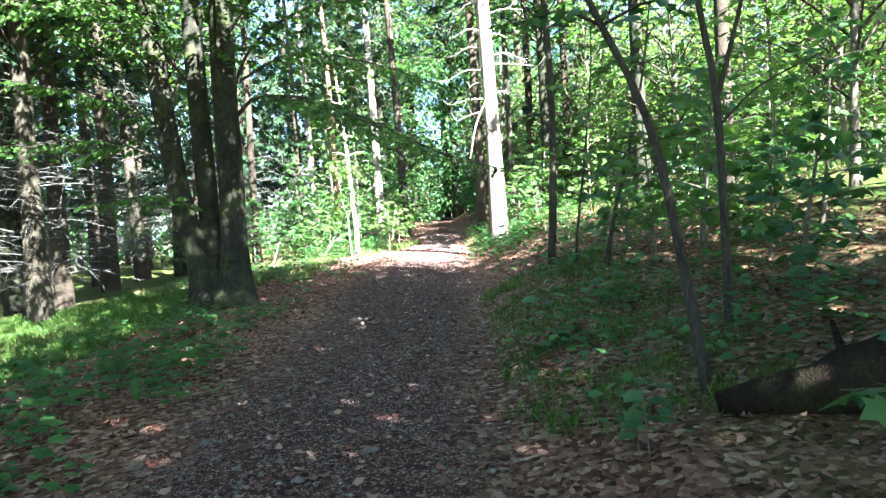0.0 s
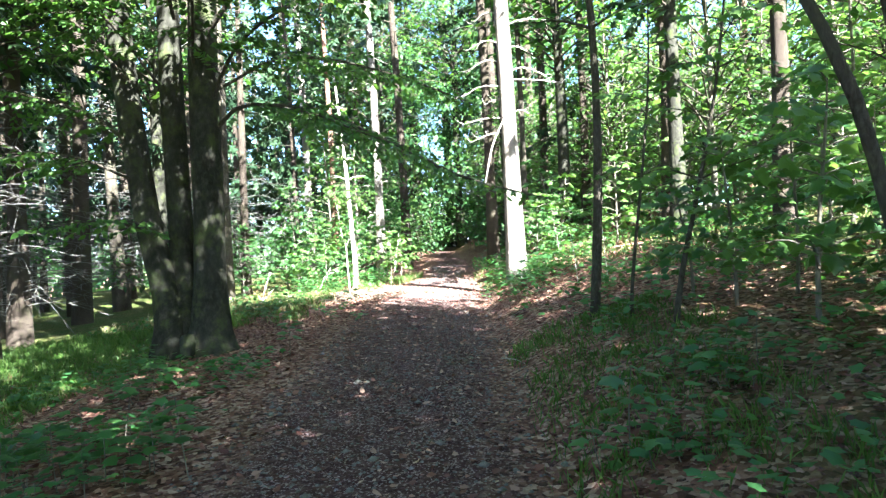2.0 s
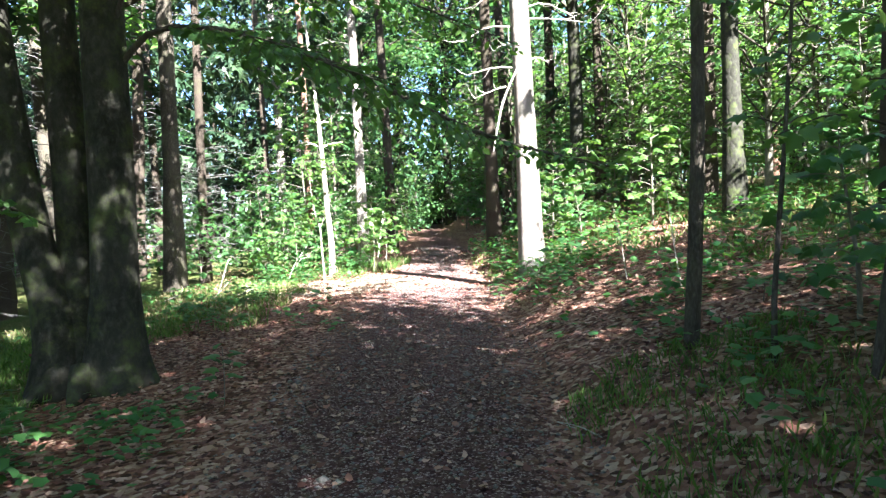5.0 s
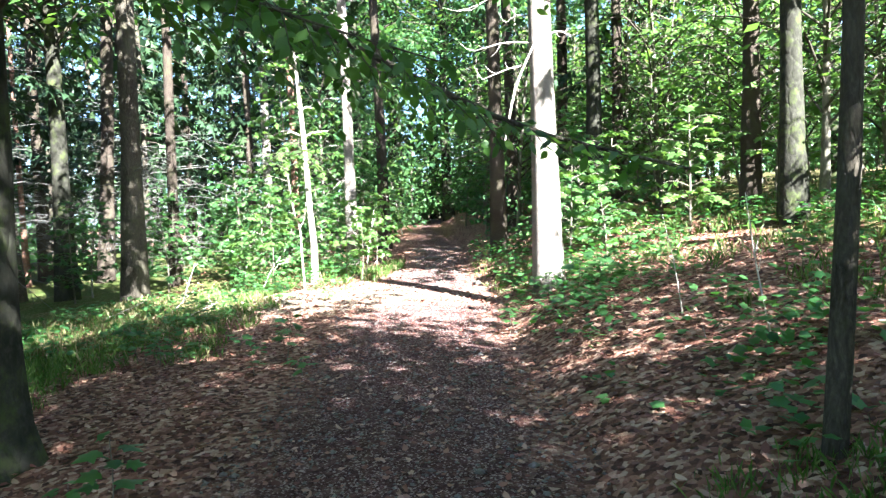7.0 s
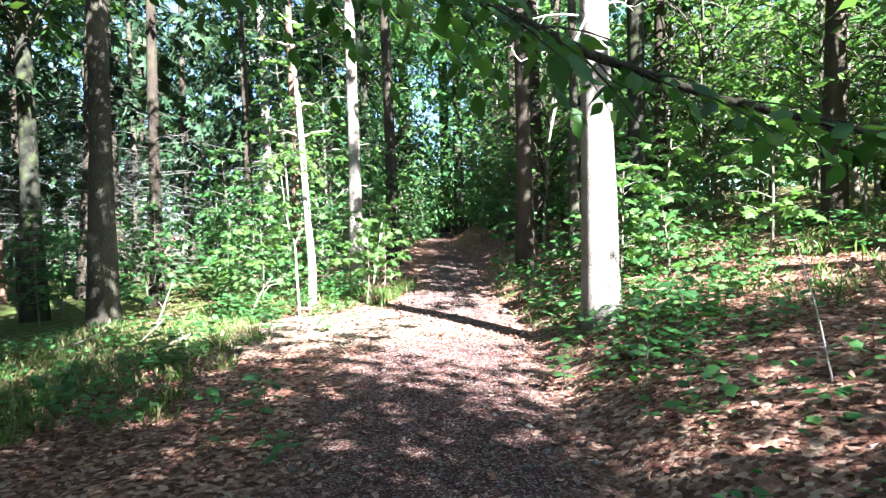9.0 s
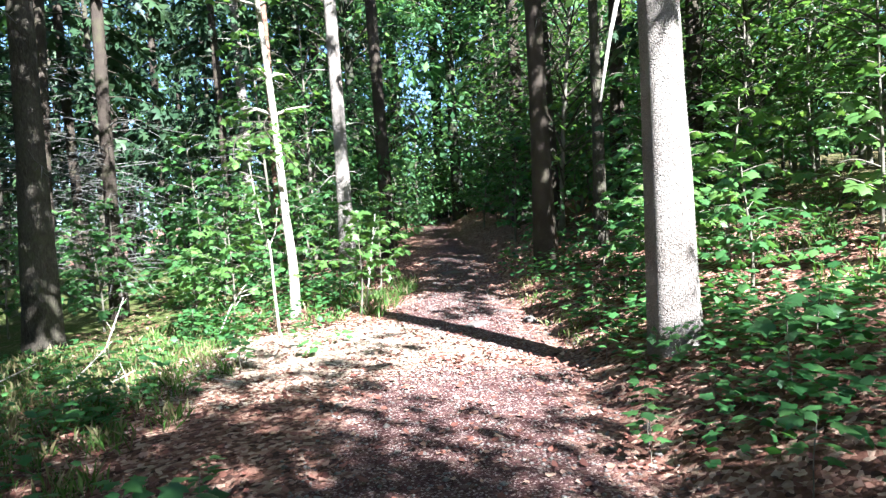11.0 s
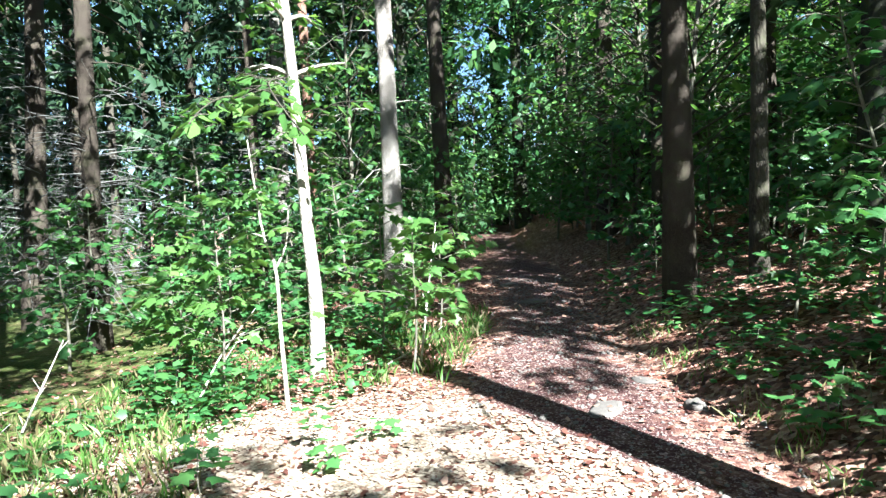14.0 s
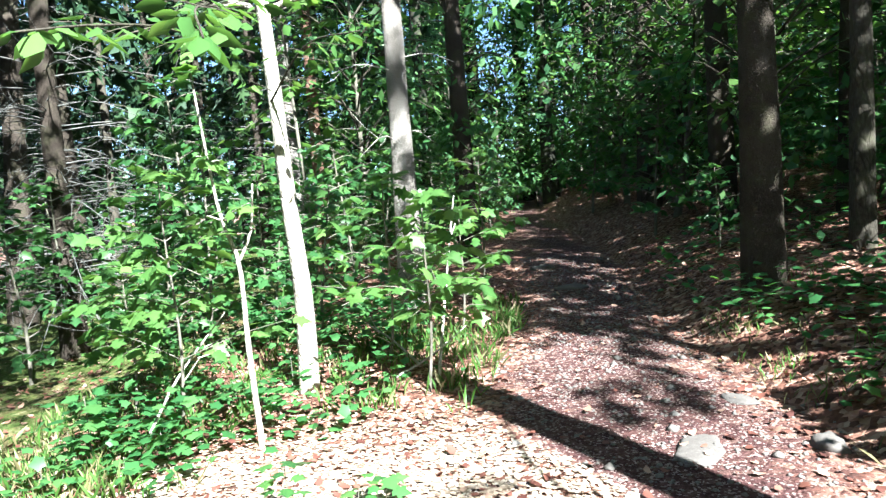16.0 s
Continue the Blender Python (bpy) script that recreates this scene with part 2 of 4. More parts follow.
# ---- mesh building ----
class Geo:
    """Gathers tubes and leaves and turns them into one mesh."""

    def __init__(self):
        self.v, self.f, self.n = [], [], 0

    def raw(self, verts, faces):
        verts = np.asarray(verts, float).reshape(-1, 3)
        self.v.append(verts)
        self.f.append(np.asarray(faces, int) + self.n)
        self.n += len(verts)

    def tube(self, pts, radii, sides=8, rough=0.0, flute=0.0, rng=None, cap=True):
        pts = np.asarray(pts, float)
        k = len(pts)
        radii = np.interp(np.linspace(0, 1, k), np.linspace(0, 1, len(radii)), radii)
        d = np.gradient(pts, axis=0)
        d /= np.linalg.norm(d, axis=1)[:, None] + 1e-9
        ref = np.array((1.0, 0, 0)) if abs(d[0][0]) < 0.8 else np.array((0, 1.0, 0))
        a = np.cross(d, ref)
        a /= np.linalg.norm(a, axis=1)[:, None] + 1e-9
        b = np.cross(d, a)
        th = np.arange(sides) * 2 * math.pi / sides
        rr = np.ones((k, sides)) * radii[:, None]
        if rough and rng is not None:
            rr *= 1 + rough * rng.normal(size=(k, sides))
        if flute:
            fall = np.exp(-np.linspace(0, 1, k) * k * 0.35)[:, None]
            rr *= 1 + flute * fall * (0.6 + np.cos(th * 5 + 0.7)[None, :])
        ring = pts[:, None, :] + rr[..., None] * (np.cos(th)[None, :, None] * a[:, None, :] + np.sin(th)[None, :, None] * b[:, None, :])
        i = np.arange((k - 1) * sides)
        r, s = i // sides, i % sides
        q = np.stack([r * sides + s, r * sides + (s + 1) % sides, (r + 1) * sides + (s + 1) % sides, (r + 1) * sides + s], 1)
        verts = ring.reshape(-1, 3)
        if cap:
            verts = np.vstack([verts, pts[-1:] + d[-1:] * radii[-1] * 0.5])
            e = (k - 1) * sides
            c = np.stack([e + np.arange(sides), e + (np.arange(sides) + 1) % sides, np.full(sides, k * sides), np.full(sides, k * sides)], 1)
            q = np.vstack([q, c])
        self.raw(verts, q)

    def leaves(self, shape, pos, fwd, up, size):
        tv, tf = shape
        pos, fwd, up = (np.asarray(x, float).reshape(-1, 3) for x in (pos, fwd, up))
        size = np.broadcast_to(np.asarray(size, float), (len(pos),))
        fwd = fwd / (np.linalg.norm(fwd, axis=1)[:, None] + 1e-9)
        side = np.cross(fwd, up)
        side /= np.linalg.norm(side, axis=1)[:, None] + 1e-9
        nrm = np.cross(side, fwd)
        w = pos[:, None, :] + size[:, None, None] * (tv[None, :, 0:1] * side[:, None, :] + tv[None, :, 1:2] * fwd[:, None, :] + tv[None, :, 2:3] * nrm[:, None, :])
        faces = tf[None] + (np.arange(len(pos)) * len(tv))[:, None, None]
        self.raw(w.reshape(-1, 3), faces.reshape(-1, tf.shape[1]))

    def mesh(self, name, material, smooth=True):
        me = bpy.data.meshes.new(name)
        v = np.vstack(self.v)
        tri = [f for f in self.f if f.shape[1] == 3]
        quad = [f for f in self.f if f.shape[1] == 4]
        loops, starts, totals = [], [], 0
        if tri:
            t = np.vstack(tri)
            loops.append(t.ravel())
            starts.append(np.arange(len(t)) * 3)
            totals = len(t) * 3
        if quad:
            q = np.vstack(quad)
            bad = q[:, 2] == q[:, 3]
            t2, q = q[bad][:, :3], q[~bad]
            loops.append(t2.ravel())
            starts.append(totals + np.arange(len(t2)) * 3)
            totals += len(t2) * 3
            loops.append(q.ravel())
            starts.append(totals + np.arange(len(q)) * 4)
        loops, starts = np.concatenate(loops), np.concatenate(starts)
        me.vertices.add(len(v))
        me.vertices.foreach_set("co", v.ravel())
        me.loops.add(len(loops))
        me.loops.foreach_set("vertex_index", loops.astype(np.int32))
        me.polygons.add(len(starts))
        me.polygons.foreach_set("loop_start", starts.astype(np.int32))
        if smooth:
            me.polygons.foreach_set("use_smooth", np.ones(len(starts), bool))
        me.update(calc_edges=True)
        me.validate()
        me.materials.append(material)
        return me


def part(name, geo, material, parent=None, label="", smooth=True):
    ob = new(name, geo.mesh(name, material, smooth))
    if parent is not None:
        ob.parent = parent
    if label:
        ob["label"] = label
    if name in ("crown", "foliage", "twig_work", "crown_wood", "dead_twig_work"):
        ob["kind"] = "stuff"
    return ob


def fan(outline, centre, fold=0.12):
    pts = np.array([(*centre, 0.02)] + [(x, y, -abs(x) * fold - 0.05 * y * y) for x, y in outline])
    n = len(outline)
    return pts, np.array([(0, 1 + i, 1 + (i + 1) % n) for i in range(n)])


HALF = [(0.34, 0.02), (0.35, 0.22), (0.58, 0.5), (0.28, 0.68)]
MAPLE = fan([(0, 0.06)] + HALF + [(0, 1.0)] + [(-x, y) for x, y in HALF[::-1]], (0, 0.35))
LOBES = [(0.16, 0.0), (0.42, 0.1), (0.3, 0.26), (0.56, 0.52), (0.28, 0.56), (0.17, 0.74)]
LOBED = fan([(0, 0.06)] + LOBES + [(0, 1.0)] + [(-x, y) for x, y in LOBES[::-1]], (0, 0.35), 0.2)
OVAL = fan([(0, 0), (0.24, 0.25), (0.28, 0.5), (0, 1.0), (-0.28, 0.5), (-0.24, 0.25)], (0, 0.45), 0.25)
RHOMB = (np.array([(0, 0, 0), (0.27, 0.45, -0.05), (0, 1, -0.08), (-0.27, 0.45, -0.05)]), np.array([(0, 1, 2), (0, 2, 3)]))
CURL = (np.array([(0, 0, 0.1), (0.3, 0.3, 0.0), (0.24, 0.75, 0.12), (0, 1, 0.25), (-0.24, 0.75, 0.05), (-0.3, 0.3, 0.16)]), np.array([(0, 1, 5), (1, 2, 5), (2, 4, 5), (2, 3, 4)]))
BLADE = (np.array([(-0.017, 0, 0), (0.017, 0, 0), (0.012, 0.6, -0.08), (0, 1, -0.34)]), np.array([(0, 1, 2), (0, 2, 3)]))
TWIG = (np.array([(0, 0, 0), (0.05, 0.12, 0), (0.3, 0.3, -0.08), (0.06, 0.35, 0), (0.26, 0.6, -0.1), (0.04, 0.6, 0), (0, 1.0, -0.1),
                  (-0.05, 0.12, 0), (-0.3, 0.3, -0.08), (-0.06, 0.35, 0), (-0.26, 0.6, -0.1), (-0.04, 0.6, 0)]),
        np.array([(0, 1, 7), (1, 2, 3), (1, 3, 9), (1, 9, 7), (7, 9, 8), (3, 4, 5), (3, 5, 11), (3, 11, 9), (9, 11, 10), (5, 6, 11)]))


def unit(v):
    v = np.asarray(v, float)
    return v / (np.linalg.norm(v, axis=-1, keepdims=True) + 1e-9)


def curve(points, n=10):
    """A smooth line through the points."""
    p = np.asarray(points, float)
    if len(p) == 2:
        return p[0] + (p[1] - p[0]) * np.linspace(0, 1, n)[:, None]
    q = np.vstack([2 * p[0] - p[1], p, 2 * p[-1] - p[-2]])
    out = []
    for t in np.linspace(0, len(p) - 1.0001, n):
        i, u = int(t), t - int(t)
        a, b, c, d = q[i], q[i + 1], q[i + 2], q[i + 3]
        out.append(0.5 * (2 * b + (c - a) * u + (2 * a - 5 * b + 4 * c - d) * u * u + (3 * b - a - 3 * c + d) * u ** 3))
    return np.array(out)


def spray(wood, leaf, line, rng, shape, size, gap, side=0.5, radius=0.008, droop=0.15, flat=0.25, start=0.25):
    """Side twigs with leaves in a flat layer along a branch."""
    line = np.asarray(line)
    seg = np.linalg.norm(np.diff(line, axis=0), axis=1)
    length = seg.sum()
    cum = np.concatenate([[0], np.cumsum(seg)]) / length
    s = start
    flip = 1
    pos, fwd, up, sz = [], [], [], []
    while s < 1.0:
        p = np.array([np.interp(s, cum, line[:, k]) for k in range(3)])
        q = np.array([np.interp(min(1, s + 0.03), cum, line[:, k]) for k in range(3)])
        d = unit(q - p + 1e-6)
        lat = unit(np.cross(d, (0, 0, 1))) * flip
        flip = -flip
        tl = side * (1.05 - s) * rng.uniform(0.6, 1.2) * min(1.0, length)
        tip = p + (lat * 0.8 + d * 0.6) * tl + np.array((0, 0, -droop * tl + rng.normal() * 0.28 * tl))
        if tl > 0.18:
            wood.tube(curve([p, (p + tip) / 2 + (0, 0, 0.04 * tl), tip], 4), [radius * 0.5, radius * 0.2], 3)
        m = max(2, int(tl / gap))
        for j in range(m):
            u = (j + 0.6) / m
            b = p + (tip - p) * u
            away = unit(np.cross(unit(tip - p), (0, 0, 1))) * (1 if j % 2 else -1)
            f = unit(unit(tip - p) * 0.7 + away * (0.9 if u < 0.9 else 0.1) + rng.normal(size=3) * 0.25 + (0, 0, -0.45))
            pos.append(b)
            fwd.append(f)
            up.append(np.array((0, 0, 1.0)) + rng.normal(size=3) * flat)
            sz.append(size * rng.uniform(0.6, 1.25))
        s += gap * 1.3 / length * rng.uniform(0.7, 1.3)
    if pos:
        leaf.leaves(shape, pos, fwd, up, sz)


# ---- the lie of the land ----
def step(a, b, x):
    t = np.clip((np.asarray(x, float) - a) / (b - a), 0, 1)
    return t * t * (3 - 2 * t)


def path_centre(y):
    return -0.42 + 0.25 * step(17, 24, y) - 0.5 * step(26, 36, y)


def path_half(y):
    return 1.2 - 0.45 * step(16.5, 21, y) - 0.15 * step(24, 30, y)


def wave(x, y):
    return (np.sin(x * 1.7 + y * 0.6) * np.sin(y * 1.3 - x * 0.4) + 0.6 * np.sin(x * 3.9 - y * 2.7) * np.sin(y * 3.1 + 1.0)
            + 0.35 * np.sin(x * 9.1 + y * 5.3) * np.sin(y * 7.7 - x * 3.3))


def land(x, y):
    x, y = np.asarray(x, float), np.asarray(y, float)
    base = 0.03 * (np.clip(y, -40, 45) - 5) + 0.05 * np.clip(y - 24, 0, 12) * 0.3
    d = x - path_centre(y)
    hw = path_half(y)
    r = np.clip(d - hw, 0, None)
    l = np.clip(-d - hw, 0, None)
    bank = 0.1 + 0.2 * step(0, 8, y) + 0.08 * step(8, 12, y)
    z = base + bank * (1 - np.exp(-r / 0.95)) + 0.18 * np.minimum(r, 7) * (0.45 + 0.55 * step(0, 8, y)) + 0.03 * np.clip(r - 7, 0, 30)
    z = z - 0.05 * np.minimum(l, 3) - 0.085 * np.clip(l - 3, 0, 40)
    off = np.clip((r + l) / 0.8, 0, 1)
    crown_of_path = 0.03 * (1 - np.clip(np.abs(d) / hw, 0, 1) ** 2)
    return z + crown_of_path + wave(x, y) * (0.008 + 0.024 * off)


def on_land(x, y, sink=0.03):
    return float(land(x, y)) - sink


def axis_steps(lo, hi, fine_lo, fine_hi, step_size, growth=1.18):
    mid = list(np.arange(fine_lo, fine_hi, step_size))
    up, s = [fine_hi], step_size
    while up[-1] < hi:
        s *= growth
        up.append(up[-1] + s)
    down, s = [fine_lo], step_size
    while down[-1] > lo:
        s *= growth
        down.append(down[-1] - s)
    return np.array(sorted(set(down[1:] + mid + up)))


def build_ground():
    xs, ys = axis_steps(-400, 400, -5, 4.5, 0.07), axis_steps(-400, 500, -4, 24, 0.09)
    gx, gy = np.meshgrid(xs, ys)
    g = Geo()
    nx, ny = len(xs), len(ys)
    i = np.arange((nx - 1) * (ny - 1))
    r, c = i // (nx - 1), i % (nx - 1)
    a = r * nx + c
    g.raw(np.stack([gx.ravel(), gy.ravel(), land(gx, gy).ravel()], 1), np.stack([a, a + 1, a + nx + 1, a + nx], 1))
    ob = part("ground", g, M_GROUND)
    d = np.abs(gx - path_centre(gy)) - path_half(gy)
    # bare earth thinned inside the sun patch, so the lit ground reads paler
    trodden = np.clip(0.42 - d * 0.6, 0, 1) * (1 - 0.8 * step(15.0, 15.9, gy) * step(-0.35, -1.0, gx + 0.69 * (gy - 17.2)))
    mossy = step(-3.2, -5.4, gx) * (step(17, 12, gy) + step(12, 17, gy)) * step(-40, -20, gx) + 0.6 * step(1.0, 2.2, gx) * step(12, 4, gy) + 0.8 * step(3.2, 5.5, gx) * step(3, 9, gy) * step(26, 14, gx)
    for key, val in (("trodden", trodden), ("mossy", np.clip(mossy, 0, 1))):
        at = ob.data.attributes.new(key, "FLOAT", "POINT")
        at.data.foreach_set("value", val.ravel().astype(np.float32))
    tagged(ob, "brown forest path and leaf-littered floor between banks", "ground", kind="structure")


build_ground()


def thing(name, x, y, label, category, group="", sink=0.03, z=None):
    e = new(name)
    e.empty_display_size = 0.2
    e.location = (x, y, on_land(x, y, sink) if z is None else z)
    return tagged(e, label, category, group)


# ---- tall trees ----
def trunk_line(height, lean=(0, 0), bend=0.0, rng=None, n=14):
    t = np.linspace(0, 1, n)
    z = t * height
    w = bend * np.sin(t * 5) * height * 0.01
    return np.stack([lean[0] * z + w, lean[1] * z + w * 0.6, z], 1)


def dead_limb(geo, p, ang, length, rng, radius=0.012, rise=0.1, twigs=3):
    out = np.array((math.cos(ang), math.sin(ang), 0.0))
    a = p + out * length * 0.5 + (0, 0, rise * length * 0.5)
    b = p + out * length + rng.normal(size=3) * 0.08 * length + (0, 0, -0.12 * length)
    line = curve([p, a, b], 6)
    geo.tube(line, [radius, radius * 0.35], 4)
    for k in range(twigs):
        q = line[2 + k % 4]
        e = q + unit(out + rng.normal(size=3) * 0.7) * length * rng.uniform(0.15, 0.4)
        geo.tube(curve([q, (q + e) / 2 + (0, 0, -0.03), e], 3), [radius * 0.45, radius * 0.15], 3)


def needle_crown(wood, leaf, line, z0, z1, reach, rng, count, twig):
    for k in range(count):
        z = z0 + (z1 - z0) * (k + rng.uniform()) / count
        p = np.array([np.interp(z, line[:, 2], line[:, i]) for i in range(3)])
        ang = rng.uniform(0, 2 * math.pi)
        full = reach * (1 - 0.75 * (z - z0) / (z1 - z0)) * rng.uniform(0.6, 1.1)
        out = np.array((math.cos(ang), math.sin(ang), 0.0))
        tip = p + out * full + (0, 0, -0.28 * full)
        bl = curve([p, p + out * full * 0.5 + (0, 0, -0.05 * full), tip], 6)
        wood.tube(bl, [0.022, 0.006], 3)
        m = max(6, int(full / (twig * 0.22)))
        u = np.sqrt(rng.uniform(0.03, 1, m))
        base = np.stack([np.interp(u, np.linspace(0, 1, 6), bl[:, i]) for i in range(3)], 1)
        lat = np.cross(out, (0, 0, 1))
        sgn = rng.choice([-1, 1], m)[:, None]
        f = out * 0.5 + lat * sgn * rng.uniform(0.2, 1.0, (m, 1)) + np.stack([np.zeros(m), np.zeros(m), -rng.uniform(0.1, 1.1, m)], 1)
        leaf.leaves(TWIG, base, f, np.array((0, 0, 1.0)) + rng.normal(size=(m, 3)) * 0.3, twig * rng.uniform(0.6, 1.3, m))


def spruce(x, y, r, height, label, seed, crown=None, dead=18, lean=(0, 0), material=None, reach=2.2, count=34, dead_from=1.5, group="spruces of the wood", name="spruce_tree", dead_len=1.1, twig=0.5):
    rng = np.random.default_rng(seed)
    t = thing(name, x, y, label, "tree", group, 0.08)
    line = trunk_line(height, lean, 0.4, rng, 26)
    g = Geo()
    g.tube(line, [r * 1.35, r * 1.02, r * 0.95, r * 0.85, r * 0.7, r * 0.5, r * 0.2], 14, 0.025, 0.16, rng)
    part("trunk", g, material or M_SPRUCE, t)
    g = Geo()
    z1 = crown[0] if crown else height
    for k in range(dead):
        z = dead_from + (z1 - dead_from) * rng.uniform()
        p = np.array([np.interp(z, line[:, 2], line[:, i]) for i in range(3)])
        dead_limb(g, p, rng.uniform(0, 6.28), dead_len * rng.uniform(0.4, 1.3), rng, 0.011)
    if dead:
        part("dead_twig_work", g, M_DEAD if material is M_LITSPRUCE else M_TWIG, t, "bare dry lower branches")
    if crown:
        w, lf = Geo(), Geo()
        needle_crown(w, lf, line, crown[0], crown[1], reach, rng, count, twig)
        part("crown_wood", w, M_DARKBARK, t)
        part("crown", lf, M_NEEDLE, t, "dark green drooping needles", False)
    return t


def leaf_crown(wood, leaf, origin, rng, radius, height, limbs, shape, size, gap, side=0.8, z_low=0.0):
    for k in range(limbs):
        ang = k * 2.4 + rng.uniform(-0.4, 0.4)
        u = (k + rng.uniform()) / limbs
        p = np.asarray(origin) + (0, 0, z_low + height * u * 0.8)
        out = np.array((math.cos(ang), math.sin(ang), 0.0))
        ln = radius * (0.55 + 0.6 * math.sin(math.pi * min(1, 0.15 + 0.8 * u))) * rng.uniform(0.75, 1.15)
        tip = p + out * ln + (0, 0, height * 0.18 * rng.uniform(0.3, 1.2))
        line = curve([p, p + out * ln * 0.5 + (0, 0, height * 0.14), tip], 8)
        wood.tube(line, [0.04 * radius / 3, 0.006], 4)
        spray(wood, leaf, line, rng, shape, size, gap, side, 0.012, 0.1, 0.35, 0.2)


def broadleaf(x, y, r, height, label, seed, z_low, radius, limbs=26, size=0.13, gap=0.13, material=None, leaf=None, lean=(0, 0), name="broadleaf_tree", group="tall broadleaf trees", shape=None, side=1.1):
    rng = np.random.default_rng(seed)
    t = thing(name, x, y, label, "tree", group, 0.08)
    line = trunk_line(height, lean, 0.6, rng, 18)
    g = Geo()
    g.tube(line, [r * 1.4, r, r * 0.92, r * 0.8, r * 0.6, r * 0.3], 12, 0.02, 0.15, rng)
    part("trunk", g, material or M_BEECH, t)
    w, lf = Geo(), Geo()
    leaf_crown(w, lf, (lean[0] * z_low, lean[1] * z_low, 0), rng, radius, height - z_low, limbs, RHOMB if shape is None else shape, size, gap, side, z_low)
    part("crown_wood", w, M_DARKBARK, t)
    part("crown", lf, leaf or M_BEECHLEAF, t, "loose crown of fresh green leaves", False)
    return t


def sapling(name, x, y, height, seed, label, leaf=None, size=0.12, layers=9, reach=0.8, r=0.014, lean=(0, 0), low=0.3, group="young maples", bark_mat=None, gap=0.085, stems=None, sink=0.03, z=None, shape=None):
    shape = LOBED if shape is None else shape
    rng = np.random.default_rng(seed)
    t = thing(name, x, y, label, "sapling", group, sink, z)
    stem = curve(stems, 14) if stems is not None else trunk_line(height, lean, 1.6, rng, 12)
    g = Geo()
    g.tube(stem, [r * 1.3, r, r * 0.75, r * 0.35], 9, 0.012, 0, rng)
    part("stem", g, bark_mat or M_SMOOTH, t)
    w, lf = Geo(), Geo()
    zmax = stem[-1][2]
    for k in range(layers):
        u = low + (1 - low) * (k + rng.uniform(0.1, 0.9)) / layers
        p = np.array([np.interp(u * zmax, stem[:, 2], stem[:, i]) for i in range(3)])
        for m in range(2):
            ang = k * 1.57 + m * math.pi + rng.normal() * 0.4
            ln = reach * (1.15 - 0.75 * u) * rng.uniform(0.6, 1.15)
            out = np.array((math.cos(ang), math.sin(ang), 0.0))
            tip = p + out * ln + (0, 0, rng.uniform(0.0, 0.3) * ln)
            line = curve([p, p + out * ln * 0.5 + (0, 0, 0.18 * ln), tip], 6)
            w.tube(line, [r * 0.45, r * 0.12], 4)
            spray(w, lf, line, rng, shape, size, gap, 0.4, r * 0.4, 0.15, 0.42, 0.25)
    top = stem[-1]
    lf.leaves(shape, np.repeat(top[None], 5, 0), rng.normal(size=(5, 3)) * (1, 1, 0.2), np.array((0, 0, 1.0)) + rng.normal(size=(5, 3)) * 0.3, size)
    part("twig_work", w, bark_mat or M_SMOOTH, t)
    part("foliage", lf, leaf or M_MAPLE, t, "broad lobed green leaves in layers", False)
    return t


